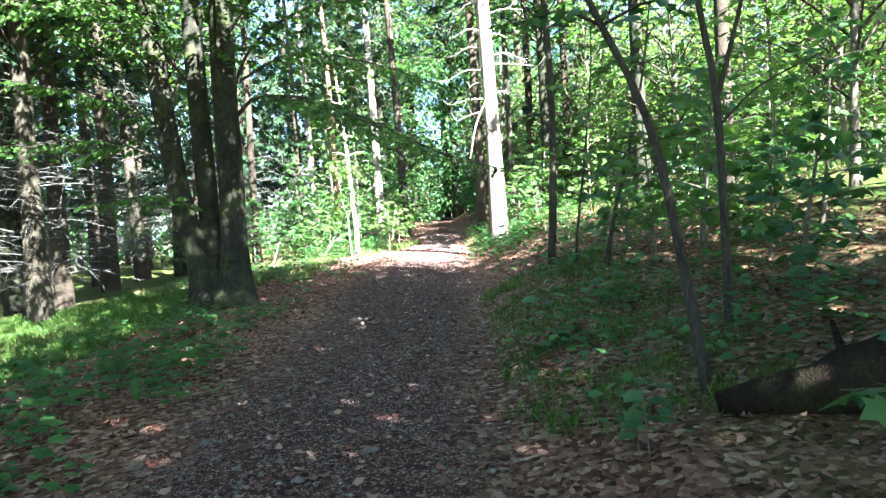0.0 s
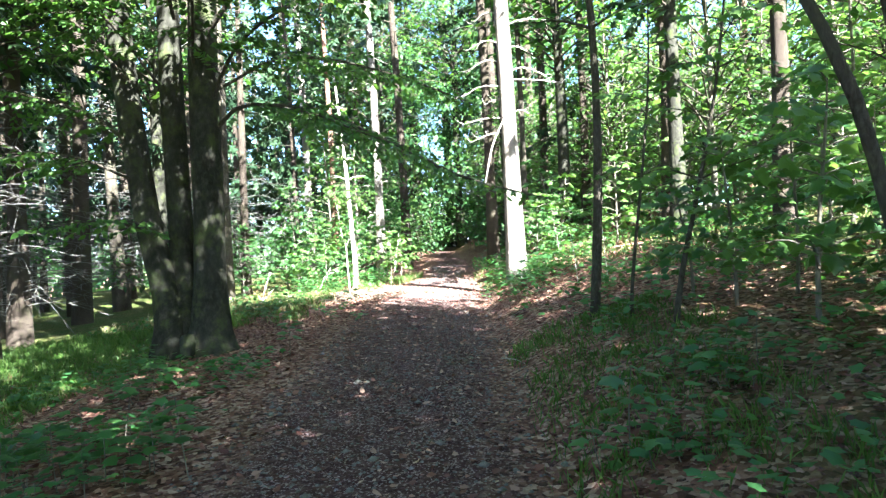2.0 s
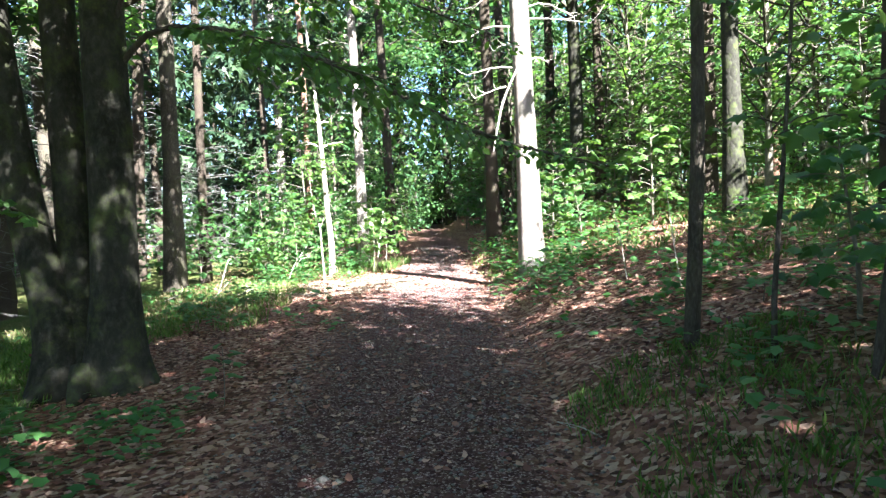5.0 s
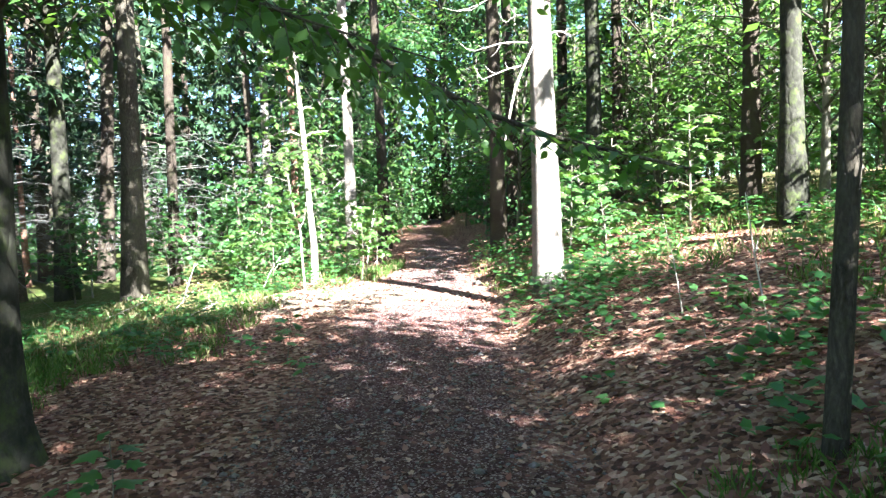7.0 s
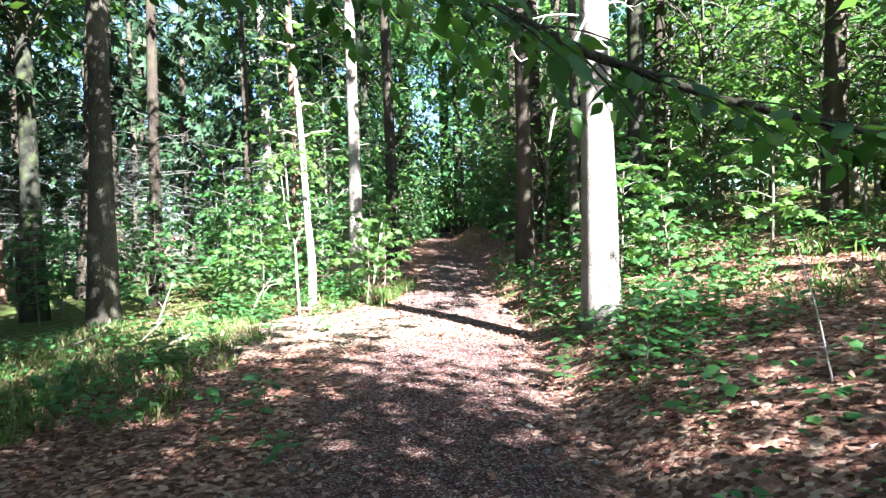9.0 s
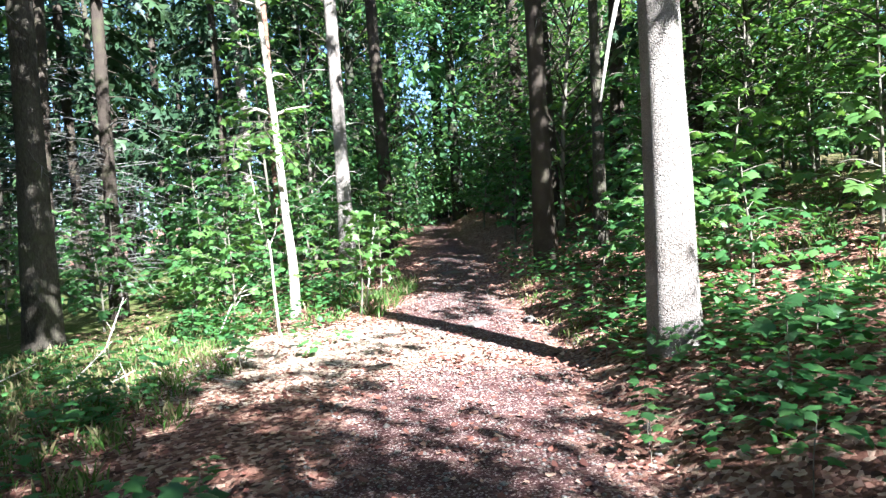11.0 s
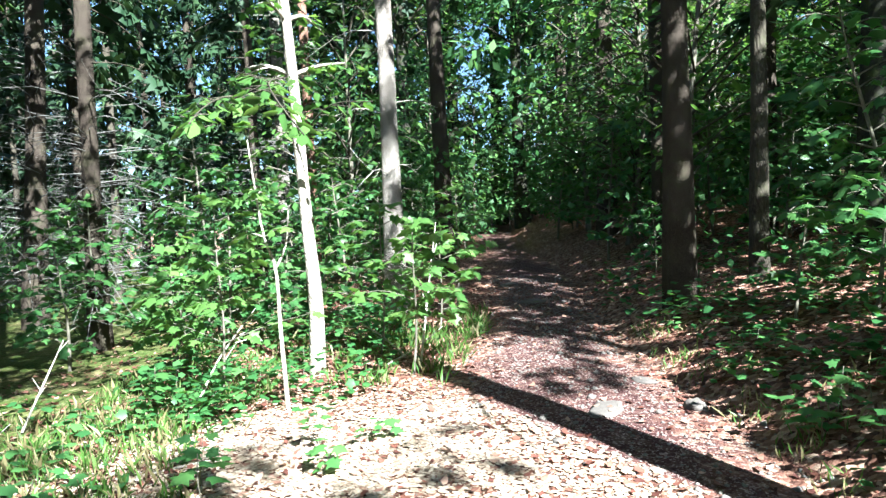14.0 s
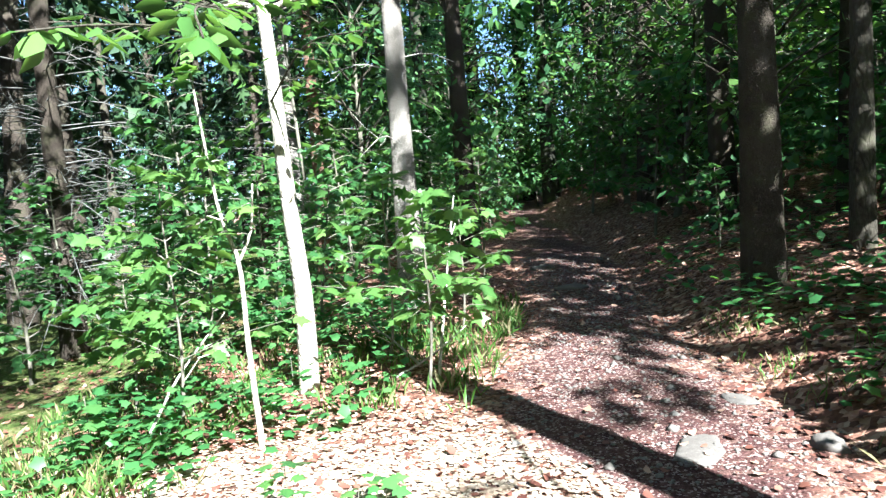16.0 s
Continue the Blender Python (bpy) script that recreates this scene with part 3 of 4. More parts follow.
# ---- the three-stemmed beech beside the path ----
def beech():
    rng = np.random.default_rng(5)
    bx, by = -3.75, 9.45
    t = thing("beech_tree", bx, by, "old three-stemmed beech, smooth grey mossy bark darkened for shade", "tree", "", 0.1)
    z0 = t.location.z
    stems = [([(-0.22, -0.05, 0), (-0.28, 0, 0.8), (-0.54, 0, 2.2), (-0.82, 0.05, 4.6), (-1.2, 0.2, 9), (-1.6, 0.3, 14)], 0.25, 0.18),
             ([(-0.05, 0.12, 0), (-0.08, 0.15, 0.8), (-0.13, 0.2, 2.2), (-0.18, 0.25, 4.6), (-0.2, 0.4, 9), (-0.1, 0.5, 15)], 0.27, 0.175),
             ([(0.32, -0.05, 0), (0.33, 0, 0.8), (0.37, 0.02, 2.2), (0.39, 0.05, 4.6), (0.6, 0, 9), (0.9, -0.2, 14)], 0.29, 0.215)]
    for pts, r0, r1 in stems:
        g = Geo()
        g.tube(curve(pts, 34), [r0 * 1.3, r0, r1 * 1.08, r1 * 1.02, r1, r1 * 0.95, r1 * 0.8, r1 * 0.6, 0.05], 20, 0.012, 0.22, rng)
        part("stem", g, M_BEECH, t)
    for ang, ln in ((-0.5, 0.75), (-1.4, 0.6), (-2.3, 0.7), (0.4, 0.55), (3.0, 0.6)):
        o = np.array((math.cos(ang), math.sin(ang), 0))
        s = np.array((0.05, 0, 0.35)) + o * 0.25
        e = np.array((0.05, 0, 0.02)) + o * (0.3 + ln * 0.6)
        g = Geo()
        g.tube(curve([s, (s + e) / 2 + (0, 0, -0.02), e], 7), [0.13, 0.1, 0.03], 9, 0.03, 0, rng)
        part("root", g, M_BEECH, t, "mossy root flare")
    limbs = [([(-3.25, 9.5, 3.25), (-2.75, 9.4, 3.6), (-1.7, 9.3, 3.42), (-0.7, 9.2, 2.95), (0.4, 9.1, 2.35), (1.5, 8.9, 2.0)], 0.035, 0.85),
             ([(-3.3, 9.5, 3.6), (-2.7, 9.1, 4.4), (-1.6, 8.6, 4.8), (-0.2, 8.2, 4.7)], 0.03, 0.8),
             ([(-3.3, 9.4, 4.6), (-2.2, 8.8, 5.4), (-0.6, 8.3, 5.5), (0.8, 7.8, 5.2)], 0.035, 1.0),
             ([(-4.3, 9.4, 3.0), (-4.9, 9.2, 3.5), (-5.8, 9.0, 3.85), (-7.2, 8.8, 4.1)], 0.03, 0.85),
             ([(-4.4, 9.4, 4.0), (-5.0, 8.6, 4.8), (-6.2, 8.0, 5.0), (-7.4, 7.5, 4.8)], 0.03, 0.9),
             ([(-3.9, 9.2, 1.7), (-4.1, 8.6, 1.95), (-4.6, 8.2, 1.95), (-5.3, 8.0, 1.85)], 0.014, 0.6),
             ([(-3.9, 9.2, 3.9), (-4.2, 8.3, 4.6), (-4.4, 7.2, 4.7), (-4.2, 6.3, 4.3)], 0.024, 0.9),
             ([(-3.4, 9.2, 4.2), (-3.0, 8.2, 4.9), (-2.6, 7.0, 4.9), (-2.4, 6.2, 4.6)], 0.024, 0.9),
             ([(-3.2, 9.6, 3.9), (-2.2, 9.9, 4.4), (-0.8, 10.3, 4.2), (0.9, 10.4, 3.5)], 0.026, 0.9),
             ([(-2.4, 9.35, 3.58), (-1.6, 8.9, 3.3), (-0.9, 8.6, 2.95), (0.0, 8.4, 2.6)], 0.014, 0.7),
             ([(-4.4, 9.2, 2.6), (-5.0, 8.7, 2.9), (-6.0, 8.4, 2.9), (-7.0, 8.2, 2.7)], 0.02, 0.8),
             ([(-4.4, 9.3, 4.9), (-4.9, 8.0, 5.2), (-5.4, 6.6, 4.9), (-5.8, 5.6, 4.4)], 0.024, 0.9),
             # limbs reaching forward above view, added to shade the stems
             ([(-3.4, 9.2, 5.2), (-2.2, 7.4, 6.0), (-1.0, 5.6, 6.2), (0.0, 4.2, 6.0)], 0.03, 1.2),
             ([(-3.6, 9.1, 4.8), (-3.2, 7.4, 5.6), (-2.6, 5.8, 5.8), (-2.0, 4.6, 5.6)], 0.03, 1.2),
             ([(-4.4, 9.1, 5.0), (-4.2, 7.4, 6.0), (-3.8, 5.6, 6.3), (-3.4, 4.4, 6.2)], 0.03, 1.2),
             ([(-4.6, 9.6, 5.4), (-5.6, 10.2, 6.0), (-7.0, 10.8, 6.2)], 0.03, 1.0)]
    for pts, r, side in limbs:
        line = curve(pts, 14) - np.array((bx, by, z0))
        w, lf = Geo(), Geo()
        w.tube(line, [r, r * 0.8, r * 0.3], 7, 0.03, 0, rng)
        spray(w, lf, line, rng, OVAL, 0.115, 0.055, side * 1.5, 0.012, 0.22, 0.7, 0.14)
        limb = part("branch", w, M_DARKBARK, t)
        part("foliage", lf, M_BEECHLEAF, limb, "flat layers of fresh beech leaves", False)
    # high limbs out of view, added to shade the left wood and the stems
    shade = [(rng.uniform(-3.4, 0.2), rng.uniform(8.5, 14.5), rng.uniform(7.8, 11.5)) for _ in range(24)]
    shade += [(rng.uniform(-5.4, -2.0), rng.uniform(14.5, 18.0), rng.uniform(7.6, 11.0)) for _ in range(16)]
    for tip in (*shade, (0.6, 9.5, 8.6), (0.7, 11.4, 9.0), (-0.5, 13.4, 8.6), (-2.0, 13.8, 8.2), (0.5, 10.4, 10.6), (-0.9, 12.4, 10.8), (0.2, 12.6, 7.8), (-1.0, 11.0, 9.8), (-1.5, 4.6, 9.4), (-3.0, 3.9, 9.8), (0.0, 5.6, 9.8), (-4.6, 4.5, 9.8),
                (-0.8, 9.0, 10.5), (0.4, 11.2, 12.0), (-1.5, 8.2, 11.5), (-2.6, 12.0, 12.5), (-1.2, 14.0, 12.0), (-3.2, 14.5, 11.0), (-2.2, 10.5, 13.5), (-5.0, 13.0, 11.0), (-6.2, 11.5, 12.0), (-0.5, 7.0, 11.5), (-6.8, 9.0, 10.0), (-5.6, 6.8, 11.0)):
        a, b = np.array((-3.5, 9.6, tip[2] - 1.6)), np.array(tip)
        line = curve([a, (a + b) / 2 + (0, 0, 0.5), b], 12) - np.array((bx, by, z0))
        w, lf = Geo(), Geo()
        w.tube(line, [0.06, 0.04, 0.012], 7, 0.03, 0, rng)
        spray(w, lf, line, rng, RHOMB, 0.26, 0.17, 2.2, 0.014, 0.1, 0.5, 0.2)
        limb = part("branch", w, M_DARKBARK, t)
        part("foliage", lf, M_BEECHLEAF, limb, "leafy end of a high limb added for shade", False)
    # crown above view, widened and thickened to deepen the shade
    w, lf = Geo(), Geo()
    leaf_crown(w, lf, (-0.2, 0.2, 0), rng, 5.2, 9, 120, RHOMB, 0.22, 0.15, 1.4, 5.6)
    part("crown_wood", w, M_DARKBARK, t)
    part("crown", lf, M_BEECHLEAF, t, "high crown of fresh green leaves", False)


beech()


# ---- the sunlit spruce beside the path, with its bare pale branches ----
def lit_spruce():
    rng = np.random.default_rng(8)
    t = spruce(1.47, 14.6, 0.162, 19, "straight spruce with scaly bark coloured pale for the sun", 31, (9.5, 18.5), 0, (-0.025, 0.0), M_LITSPRUCE, 2.0, 36, group="", name="spruce_tree")
    line = trunk_line(19, (-0.025, 0), 0.4, None, 26)
    for z, ang, ln, rise in ((3.3, 3.0, 0.75, 0.0), (3.6, 3.3, 0.95, 0.05), (3.7, 0.2, 0.6, 0.3), (4.0, 2.8, 0.7, 0.1), (4.3, 3.2, 1.1, 0.05), (4.45, -0.2, 1.2, -0.1),
                             (4.6, 0.1, 0.9, 0.25), (4.8, 2.9, 0.8, 0.3), (5.1, 0.3, 0.6, 0.3), (5.2, 3.4, 0.7, 0.3), (5.6, -0.4, 0.9, 0.2), (5.9, 2.7, 0.8, 0.2), (6.4, 3.3, 1.0, 0.1), (6.6, 0.1, 1.0, 0.1), (7.2, 1.5, 1.0, 0.1), (7.6, -1.5, 1.0, 0.1)):
        g = Geo()
        p = np.array([np.interp(z, line[:, 2], line[:, i]) for i in range(3)])
        dead_limb(g, p, ang, ln, rng, 0.017, rise, 4)
        part("dead_branch", g, M_DEAD, t, "bare bleached branch")
    g = Geo()
    o = np.array((1.47, 14.6, on_land(1.47, 14.6, 0.08)))
    g.tube(curve([np.array((1.33, 14.5, 4.1)) - o, np.array((1.05, 14.45, 3.5)) - o, np.array((0.86, 14.4, 2.7)) - o], 7), [0.014, 0.02, 0.012], 6, 0.05, 0, rng)
    part("hanging_branch", g, M_DEAD, t, "broken bleached branch hanging from the trunk")


lit_spruce()

# ---- named trunks along the way ----
for x, y, r, h, dead, mat, lean, crown in (
        (-6.45, 18.9, 0.18, 20, 26, M_DARKBARK, (0.005, 0), (8, 19)),
        (1.24, 20.3, 0.138, 18, 4, M_SPRUCE, (-0.012, 0), (10, 17)),
        (2.0, 24.0, 0.14, 18, 6, M_SPRUCE, (-0.02, 0), (9, 17)),
        (2.25, 20.6, 0.085, 15, 6, M_DARKBARK, (0.0, 0), (9, 14)),
        (3.1, 22.6, 0.13, 16, 6, M_SPRUCE, (0.01, 0), (9, 15)),
        (1.8, 28.3, 0.17, 19, 6, M_SPRUCE, (0.0, 0), (9, 18)),
        (-2.4, 22.7, 0.125, 18, 14, M_LITSPRUCE, (-0.012, 0), (8, 17)),
        (-1.85, 26.8, 0.15, 20, 12, M_SPRUCE, (-0.02, 0), (8, 19)),
        (-4.7, 27.0, 0.1, 18, 14, M_REDBARK, (-0.01, 0), (9, 17)),
        (-6.9, 32.5, 0.16, 20, 14, M_LITSPRUCE, (-0.01, 0), (9, 19)),
        (4.3, 21.6, 0.12, 17, 6, M_SPRUCE, (0, 0), (3.2, 16)),
        # two spruces added to cast shade on the far path
        (5.6, 17.2, 0.14, 18, 8, M_SPRUCE, (0, 0), (5.5, 17)),
        (5.9, 11.6, 0.13, 18, 8, M_SPRUCE, (0, 0), (6.0, 17)),

        (3.6, 31.0, 0.17, 21, 8, M_SPRUCE, (0, 0), (9, 20))):
    spruce(x, y, r, h, "tall slender spruce trunk with dry lower branches", int(900 + x * 37 + y * 11), crown, dead, lean, mat)


# ---- spruces of the wood ----
def wood():
    rng = np.random.default_rng(77)
    kinds = []
    for k, (r, h, dead, mat, reach, low) in enumerate(((0.17, 19, 80, M_SPRUCE, 2.3, 5.5), (0.13, 17, 80, M_SPRUCE, 1.9, 4.5), (0.2, 21, 70, M_DARKBARK, 2.6, 6.0), (0.1, 15, 70, M_REDBARK, 1.6, 4.0))):
        kinds.append(spruce(-9.2 - 2.2 * k, 14.0 + 2.5 * k, r, h, "dark spruce with bare lower branches among others", 40 + k, (low, h - 0.5), dead, (0, 0), mat, reach, 36, 0.9, dead_len=1.7, twig=0.62))
    taken = [(o.location.x, o.location.y) for o in bpy.data.objects if o.type == "EMPTY"]
    spots = []
    tries = 0
    while len(spots) < 150 and tries < 6000:
        tries += 1
        if rng.uniform() < 0.62:
            x, y = rng.uniform(-34, -4.6), rng.uniform(9, 56)
            if x > -7.5 and y < 20.5 or x > -0.55 * y + 3 and y < 13:
                continue
        elif rng.uniform() < 0.5:
            x, y = rng.uniform(3.2, 30), rng.uniform(20, 58)
            if x > 6 and y < 25 or x < 9 and y < 35:
                continue
        elif rng.uniform() < 0.5:
            x, y = rng.uniform(-5, 4), rng.uniform(34, 60)
            if abs(x - path_centre(y)) < 1.6:
                continue
        else:
            x, y = rng.uniform(23, 40), rng.uniform(8, 26)
        gap = 1.7 if y < 30 else 2.4
        if all((x - a) ** 2 + (y - b) ** 2 > gap * gap for a, b in taken):
            taken.append((x, y))
            spots.append((x, y))
    for k, (r, h, mat) in enumerate(((0.16, 18, M_SPRUCE), (0.12, 16, M_DARKBARK))):
        kinds.append(spruce(-20.0 - 6 * k, 40.0, r, h, "dark spruce far back in the wood", 50 + k, (4.0, h - 0.5), 40, (0, 0), mat, 2.3, 26, 1.0, dead_len=1.8, twig=1.0))
    for x, y in spots:
        k = int(rng.integers(0, 4)) if math.hypot(x, y - 8) < 24 else int(rng.integers(4, 6))
        s = rng.uniform(0.8, 1.15)
        m = Matrix.LocRotScale((x, y, on_land(x, y, 0.08)), Euler((rng.normal() * 0.02, rng.normal() * 0.02, rng.uniform(0, 6.28))), (s, s, s * rng.uniform(0.9, 1.1)))
        copy_thing(kinds[k], m)


wood()


# ---- broadleaf canopy beside and behind the walker, mostly unseen, added to shade the path ----
def canopy():
    rng = np.random.default_rng(9)

    def spread(first, places):
        for x, y, s in places:
            copy_thing(first, Matrix.LocRotScale((x, y, on_land(x, y, 0.08)), Euler((0, 0, rng.uniform(0, 6.28))), (s, s, s * rng.uniform(0.92, 1.08))))

    dense = broadleaf(6.2, -2.4, 0.2, 14, "tall beech with a dense broad crown, added to cast shade", 61, 6.2, 3.6, 54, 0.36, 0.19)
    spread(dense, ((3.3, 1.0, 1.0), (4.5, 3.0, 0.93), (3.0, -2.6, 1.0), (8.4, -3.8, 0.95), (4.4, -6.0, 1.0), (7.6, -6.8, 1.0), (1.2, -6.2, 1.0), (3.0, -9.8, 1.0), (6.4, -10.2, 1.05), (-1.6, -9.5, 1.0), (-3.8, -4.2, 0.95), (-7.6, 0.5, 0.95), (-8.0, -7.0, 1.0), (-6.3, 3.2, 0.95), (-9.4, 5.4, 1.0), (-12.6, 8.8, 1.05), (-10.8, 0.5, 1.0), (-5.5, -1.0, 0.95),
                   (5.0, 14.5, 0.72), (-8.6, 12.0, 0.85), (-11.0, 15.0, 0.95), (6.8, -4.8, 0.8)))
    # outer trees added to close off the low sky and deepen the shade
    spread(dense, ((14.0, -8.0, 1.0), (18.0, -12.0, 1.1), (12.0, -13.0, 1.0), (20.0, -5.5, 1.0), (16.0, -17.0, 1.1), (23.5, -10.5, 1.1), (25.0, -2.0, 1.1), (9.5, -15.0, 1.1), (5.0, -15.5, 1.1), (0.5, -14.0, 1.1), (-4.5, -14.0, 1.1), (-9.5, -12.0, 1.1), (-13.0, -7.0, 1.1), (-14.5, -1.5, 1.1), (-16.0, 4.5, 1.1), (-12.5, 3.8, 1.0), (-7.4, -2.6, 1.0), (-17.5, 10.0, 1.1),
                   (12.0, -20.0, 1.2), (4.0, -21.0, 1.2), (-4.0, -20.0, 1.2), (-12.0, -17.0, 1.2), (-19.0, -10.0, 1.2), (-21.0, -1.0, 1.2), (21.0, -19.0, 1.2), (29.0, -14.0, 1.2), (31.0, -4.0, 1.2), (27.0, 6.0, 1.2), (22.5, 3.0, 1.0),
                   (3.4, 20.2, 0.85), (-9.5, 22.0, 0.95), (-13.0, 19.0, 1.0)))
    loose = broadleaf(14.0, 24.4, 0.2, 14, "tall beech with a broad leafy crown, added for shade and backdrop", 62, 6.5, 3.5, 46, 0.24, 0.19)
    # first four added out of view for dappled shade, the rest fill the background
    spread(loose, ((9.4, 1.2, 0.85), (8.4, 4.0, 0.72), (5.9, 3.2, 0.62), (4.6, 0.8, 0.7), (11.8, 25.5, 1.1), (-3.4, 34.0, 0.9), (0.4, 37.5, 1.0), (2.6, 40.0, 1.2), (-2.2, 40.5, 1.2), (-6.0, 38.0, 1.1), (-0.2, 44.0, 1.3)))


canopy()


# ---- single saplings that stand out ----
def rel(points, x, y):
    o = np.array((x, y, on_land(x, y)))
    return [tuple(np.array(p) - o) for p in points]


sapling("leaning_sapling", 2.1, 1.95, 6, 12, "thin grey leaning sapling with few leaves", None, 0.12, 5, 0.9, 0.03, low=0.55, group="", bark_mat=M_DARKBARK,
        stems=rel([(2.1, 1.95, on_land(2.1, 1.95)), (2.02, 2.0, 0.75), (1.93, 2.1, 1.5), (1.79, 2.12, 2.05), (1.5, 2.2, 2.75), (1.2, 2.3, 3.6), (1.0, 2.4, 4.4)], 2.1, 1.95))
fork = sapling("forked_sapling", 2.72, 3.2, 5, 13, "dark forked sapling beside the path", M_BRIGHT, 0.12, 6, 1.0, 0.032, low=0.5, group="", bark_mat=M_DARKBARK,
               stems=[(0, 0, 0), (0.0, 0, 0.8), (-0.02, 0, 1.9), (-0.12, 0, 2.6), (-0.2, 0.05, 3.6), (-0.25, 0.1, 5)])
g = Geo()
g.tube(curve([(-0.02, 0, 1.85), (0.12, 0, 2.3), (0.28, 0.05, 2.9), (0.42, 0.1, 4.4)], 9), [0.024, 0.018, 0.008], 7)
part("fork_limb", g, M_DARKBARK, fork)
g = Geo()
g.tube(curve([(0.0, 0, 1.65), (0.35, 0.05, 1.95), (0.9, 0.1, 2.2)], 7), [0.012, 0.006], 5)
part("side_limb", g, M_DARKBARK, fork)
sapling("dark_sapling", 1.87, 7.95, 8, 14, "slim dark young tree with leaves on its upper stem", None, 0.12, 9, 1.1, 0.05, (0.012, 0), 0.42, "", M_DARKBARK)
sapling("slim_sapling", 2.38, 6.38, 4.5, 18, "slim dark young maple leaning over the bank", M_BRIGHT, 0.13, 9, 1.0, 0.026, low=0.35, group="", bark_mat=M_DARKBARK,
        stems=rel([(2.38, 6.38, on_land(2.38, 6.38)), (2.5, 6.45, 1.1), (2.8, 6.7, 2.0), (3.12, 7.0, 3.05), (3.4, 7.2, 4.6)], 2.38, 6.38))
sapling("slim_sapling", 2.1, 7.02, 4.5, 19, "slim dark young maple with a bent stem", M_BRIGHT, 0.12, 7, 0.8, 0.018, low=0.4, group="", bark_mat=M_DARKBARK,
        stems=rel([(2.1, 7.02, on_land(2.1, 7.02)), (2.15, 7.1, 1.0), (2.35, 7.3, 2.1), (2.53, 7.5, 3.24), (2.6, 7.6, 4.4)], 2.1, 7.02))
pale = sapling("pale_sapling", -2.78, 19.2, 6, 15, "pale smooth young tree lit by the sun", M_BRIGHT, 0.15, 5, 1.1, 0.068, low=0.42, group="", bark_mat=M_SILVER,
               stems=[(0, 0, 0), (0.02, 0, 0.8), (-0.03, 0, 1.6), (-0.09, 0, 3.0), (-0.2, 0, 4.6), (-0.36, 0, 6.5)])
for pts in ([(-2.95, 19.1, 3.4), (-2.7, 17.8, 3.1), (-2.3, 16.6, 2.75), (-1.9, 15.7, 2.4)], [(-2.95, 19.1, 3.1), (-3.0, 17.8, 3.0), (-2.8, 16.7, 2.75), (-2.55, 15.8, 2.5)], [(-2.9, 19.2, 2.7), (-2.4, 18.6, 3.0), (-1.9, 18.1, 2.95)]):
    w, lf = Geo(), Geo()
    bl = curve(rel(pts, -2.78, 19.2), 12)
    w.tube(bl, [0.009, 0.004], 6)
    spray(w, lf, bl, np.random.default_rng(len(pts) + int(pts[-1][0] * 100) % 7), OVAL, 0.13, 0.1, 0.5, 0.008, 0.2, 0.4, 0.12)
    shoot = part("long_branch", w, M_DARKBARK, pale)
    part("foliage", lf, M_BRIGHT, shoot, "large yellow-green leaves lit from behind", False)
thin = sapling("thin_sapling", -2.75, 18.0, 2.6, 16, "thin bare sapling with a pale fork", M_BRIGHT, 0.14, 2, 0.5, 0.017, low=0.3, group="", bark_mat=M_SILVER,
               stems=[(0, 0, 0), (-0.03, 0, 0.7), (-0.06, 0.05, 1.25), (-0.16, 0.05, 1.6), (-0.26, 0.05, 2.5)])
g = Geo()
g.tube(curve([(-0.06, 0.05, 1.25), (0.04, 0.05, 1.45), (0.08, 0.05, 1.75)], 5), [0.012, 0.006], 6)
part("fork_limb", g, M_SILVER, thin)


def leafy_branch():
    """The low leafy shoots under the pale tree, full in the sun."""
    for x, y, h, s, reach in ((-1.75, 18.9, 1.5, 21, 0.75), (-3.5, 18.4, 1.9, 22, 1.0), (-2.2, 19.8, 1.7, 23, 0.9), (-4.3, 19.2, 1.3, 25, 0.7), (-1.6, 20.6, 1.4, 26, 0.7), (-1.45, 22.0, 1.9, 28, 0.8)):
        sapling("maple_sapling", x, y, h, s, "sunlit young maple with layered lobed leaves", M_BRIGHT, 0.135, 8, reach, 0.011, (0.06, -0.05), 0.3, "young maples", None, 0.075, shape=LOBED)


leafy_branch()


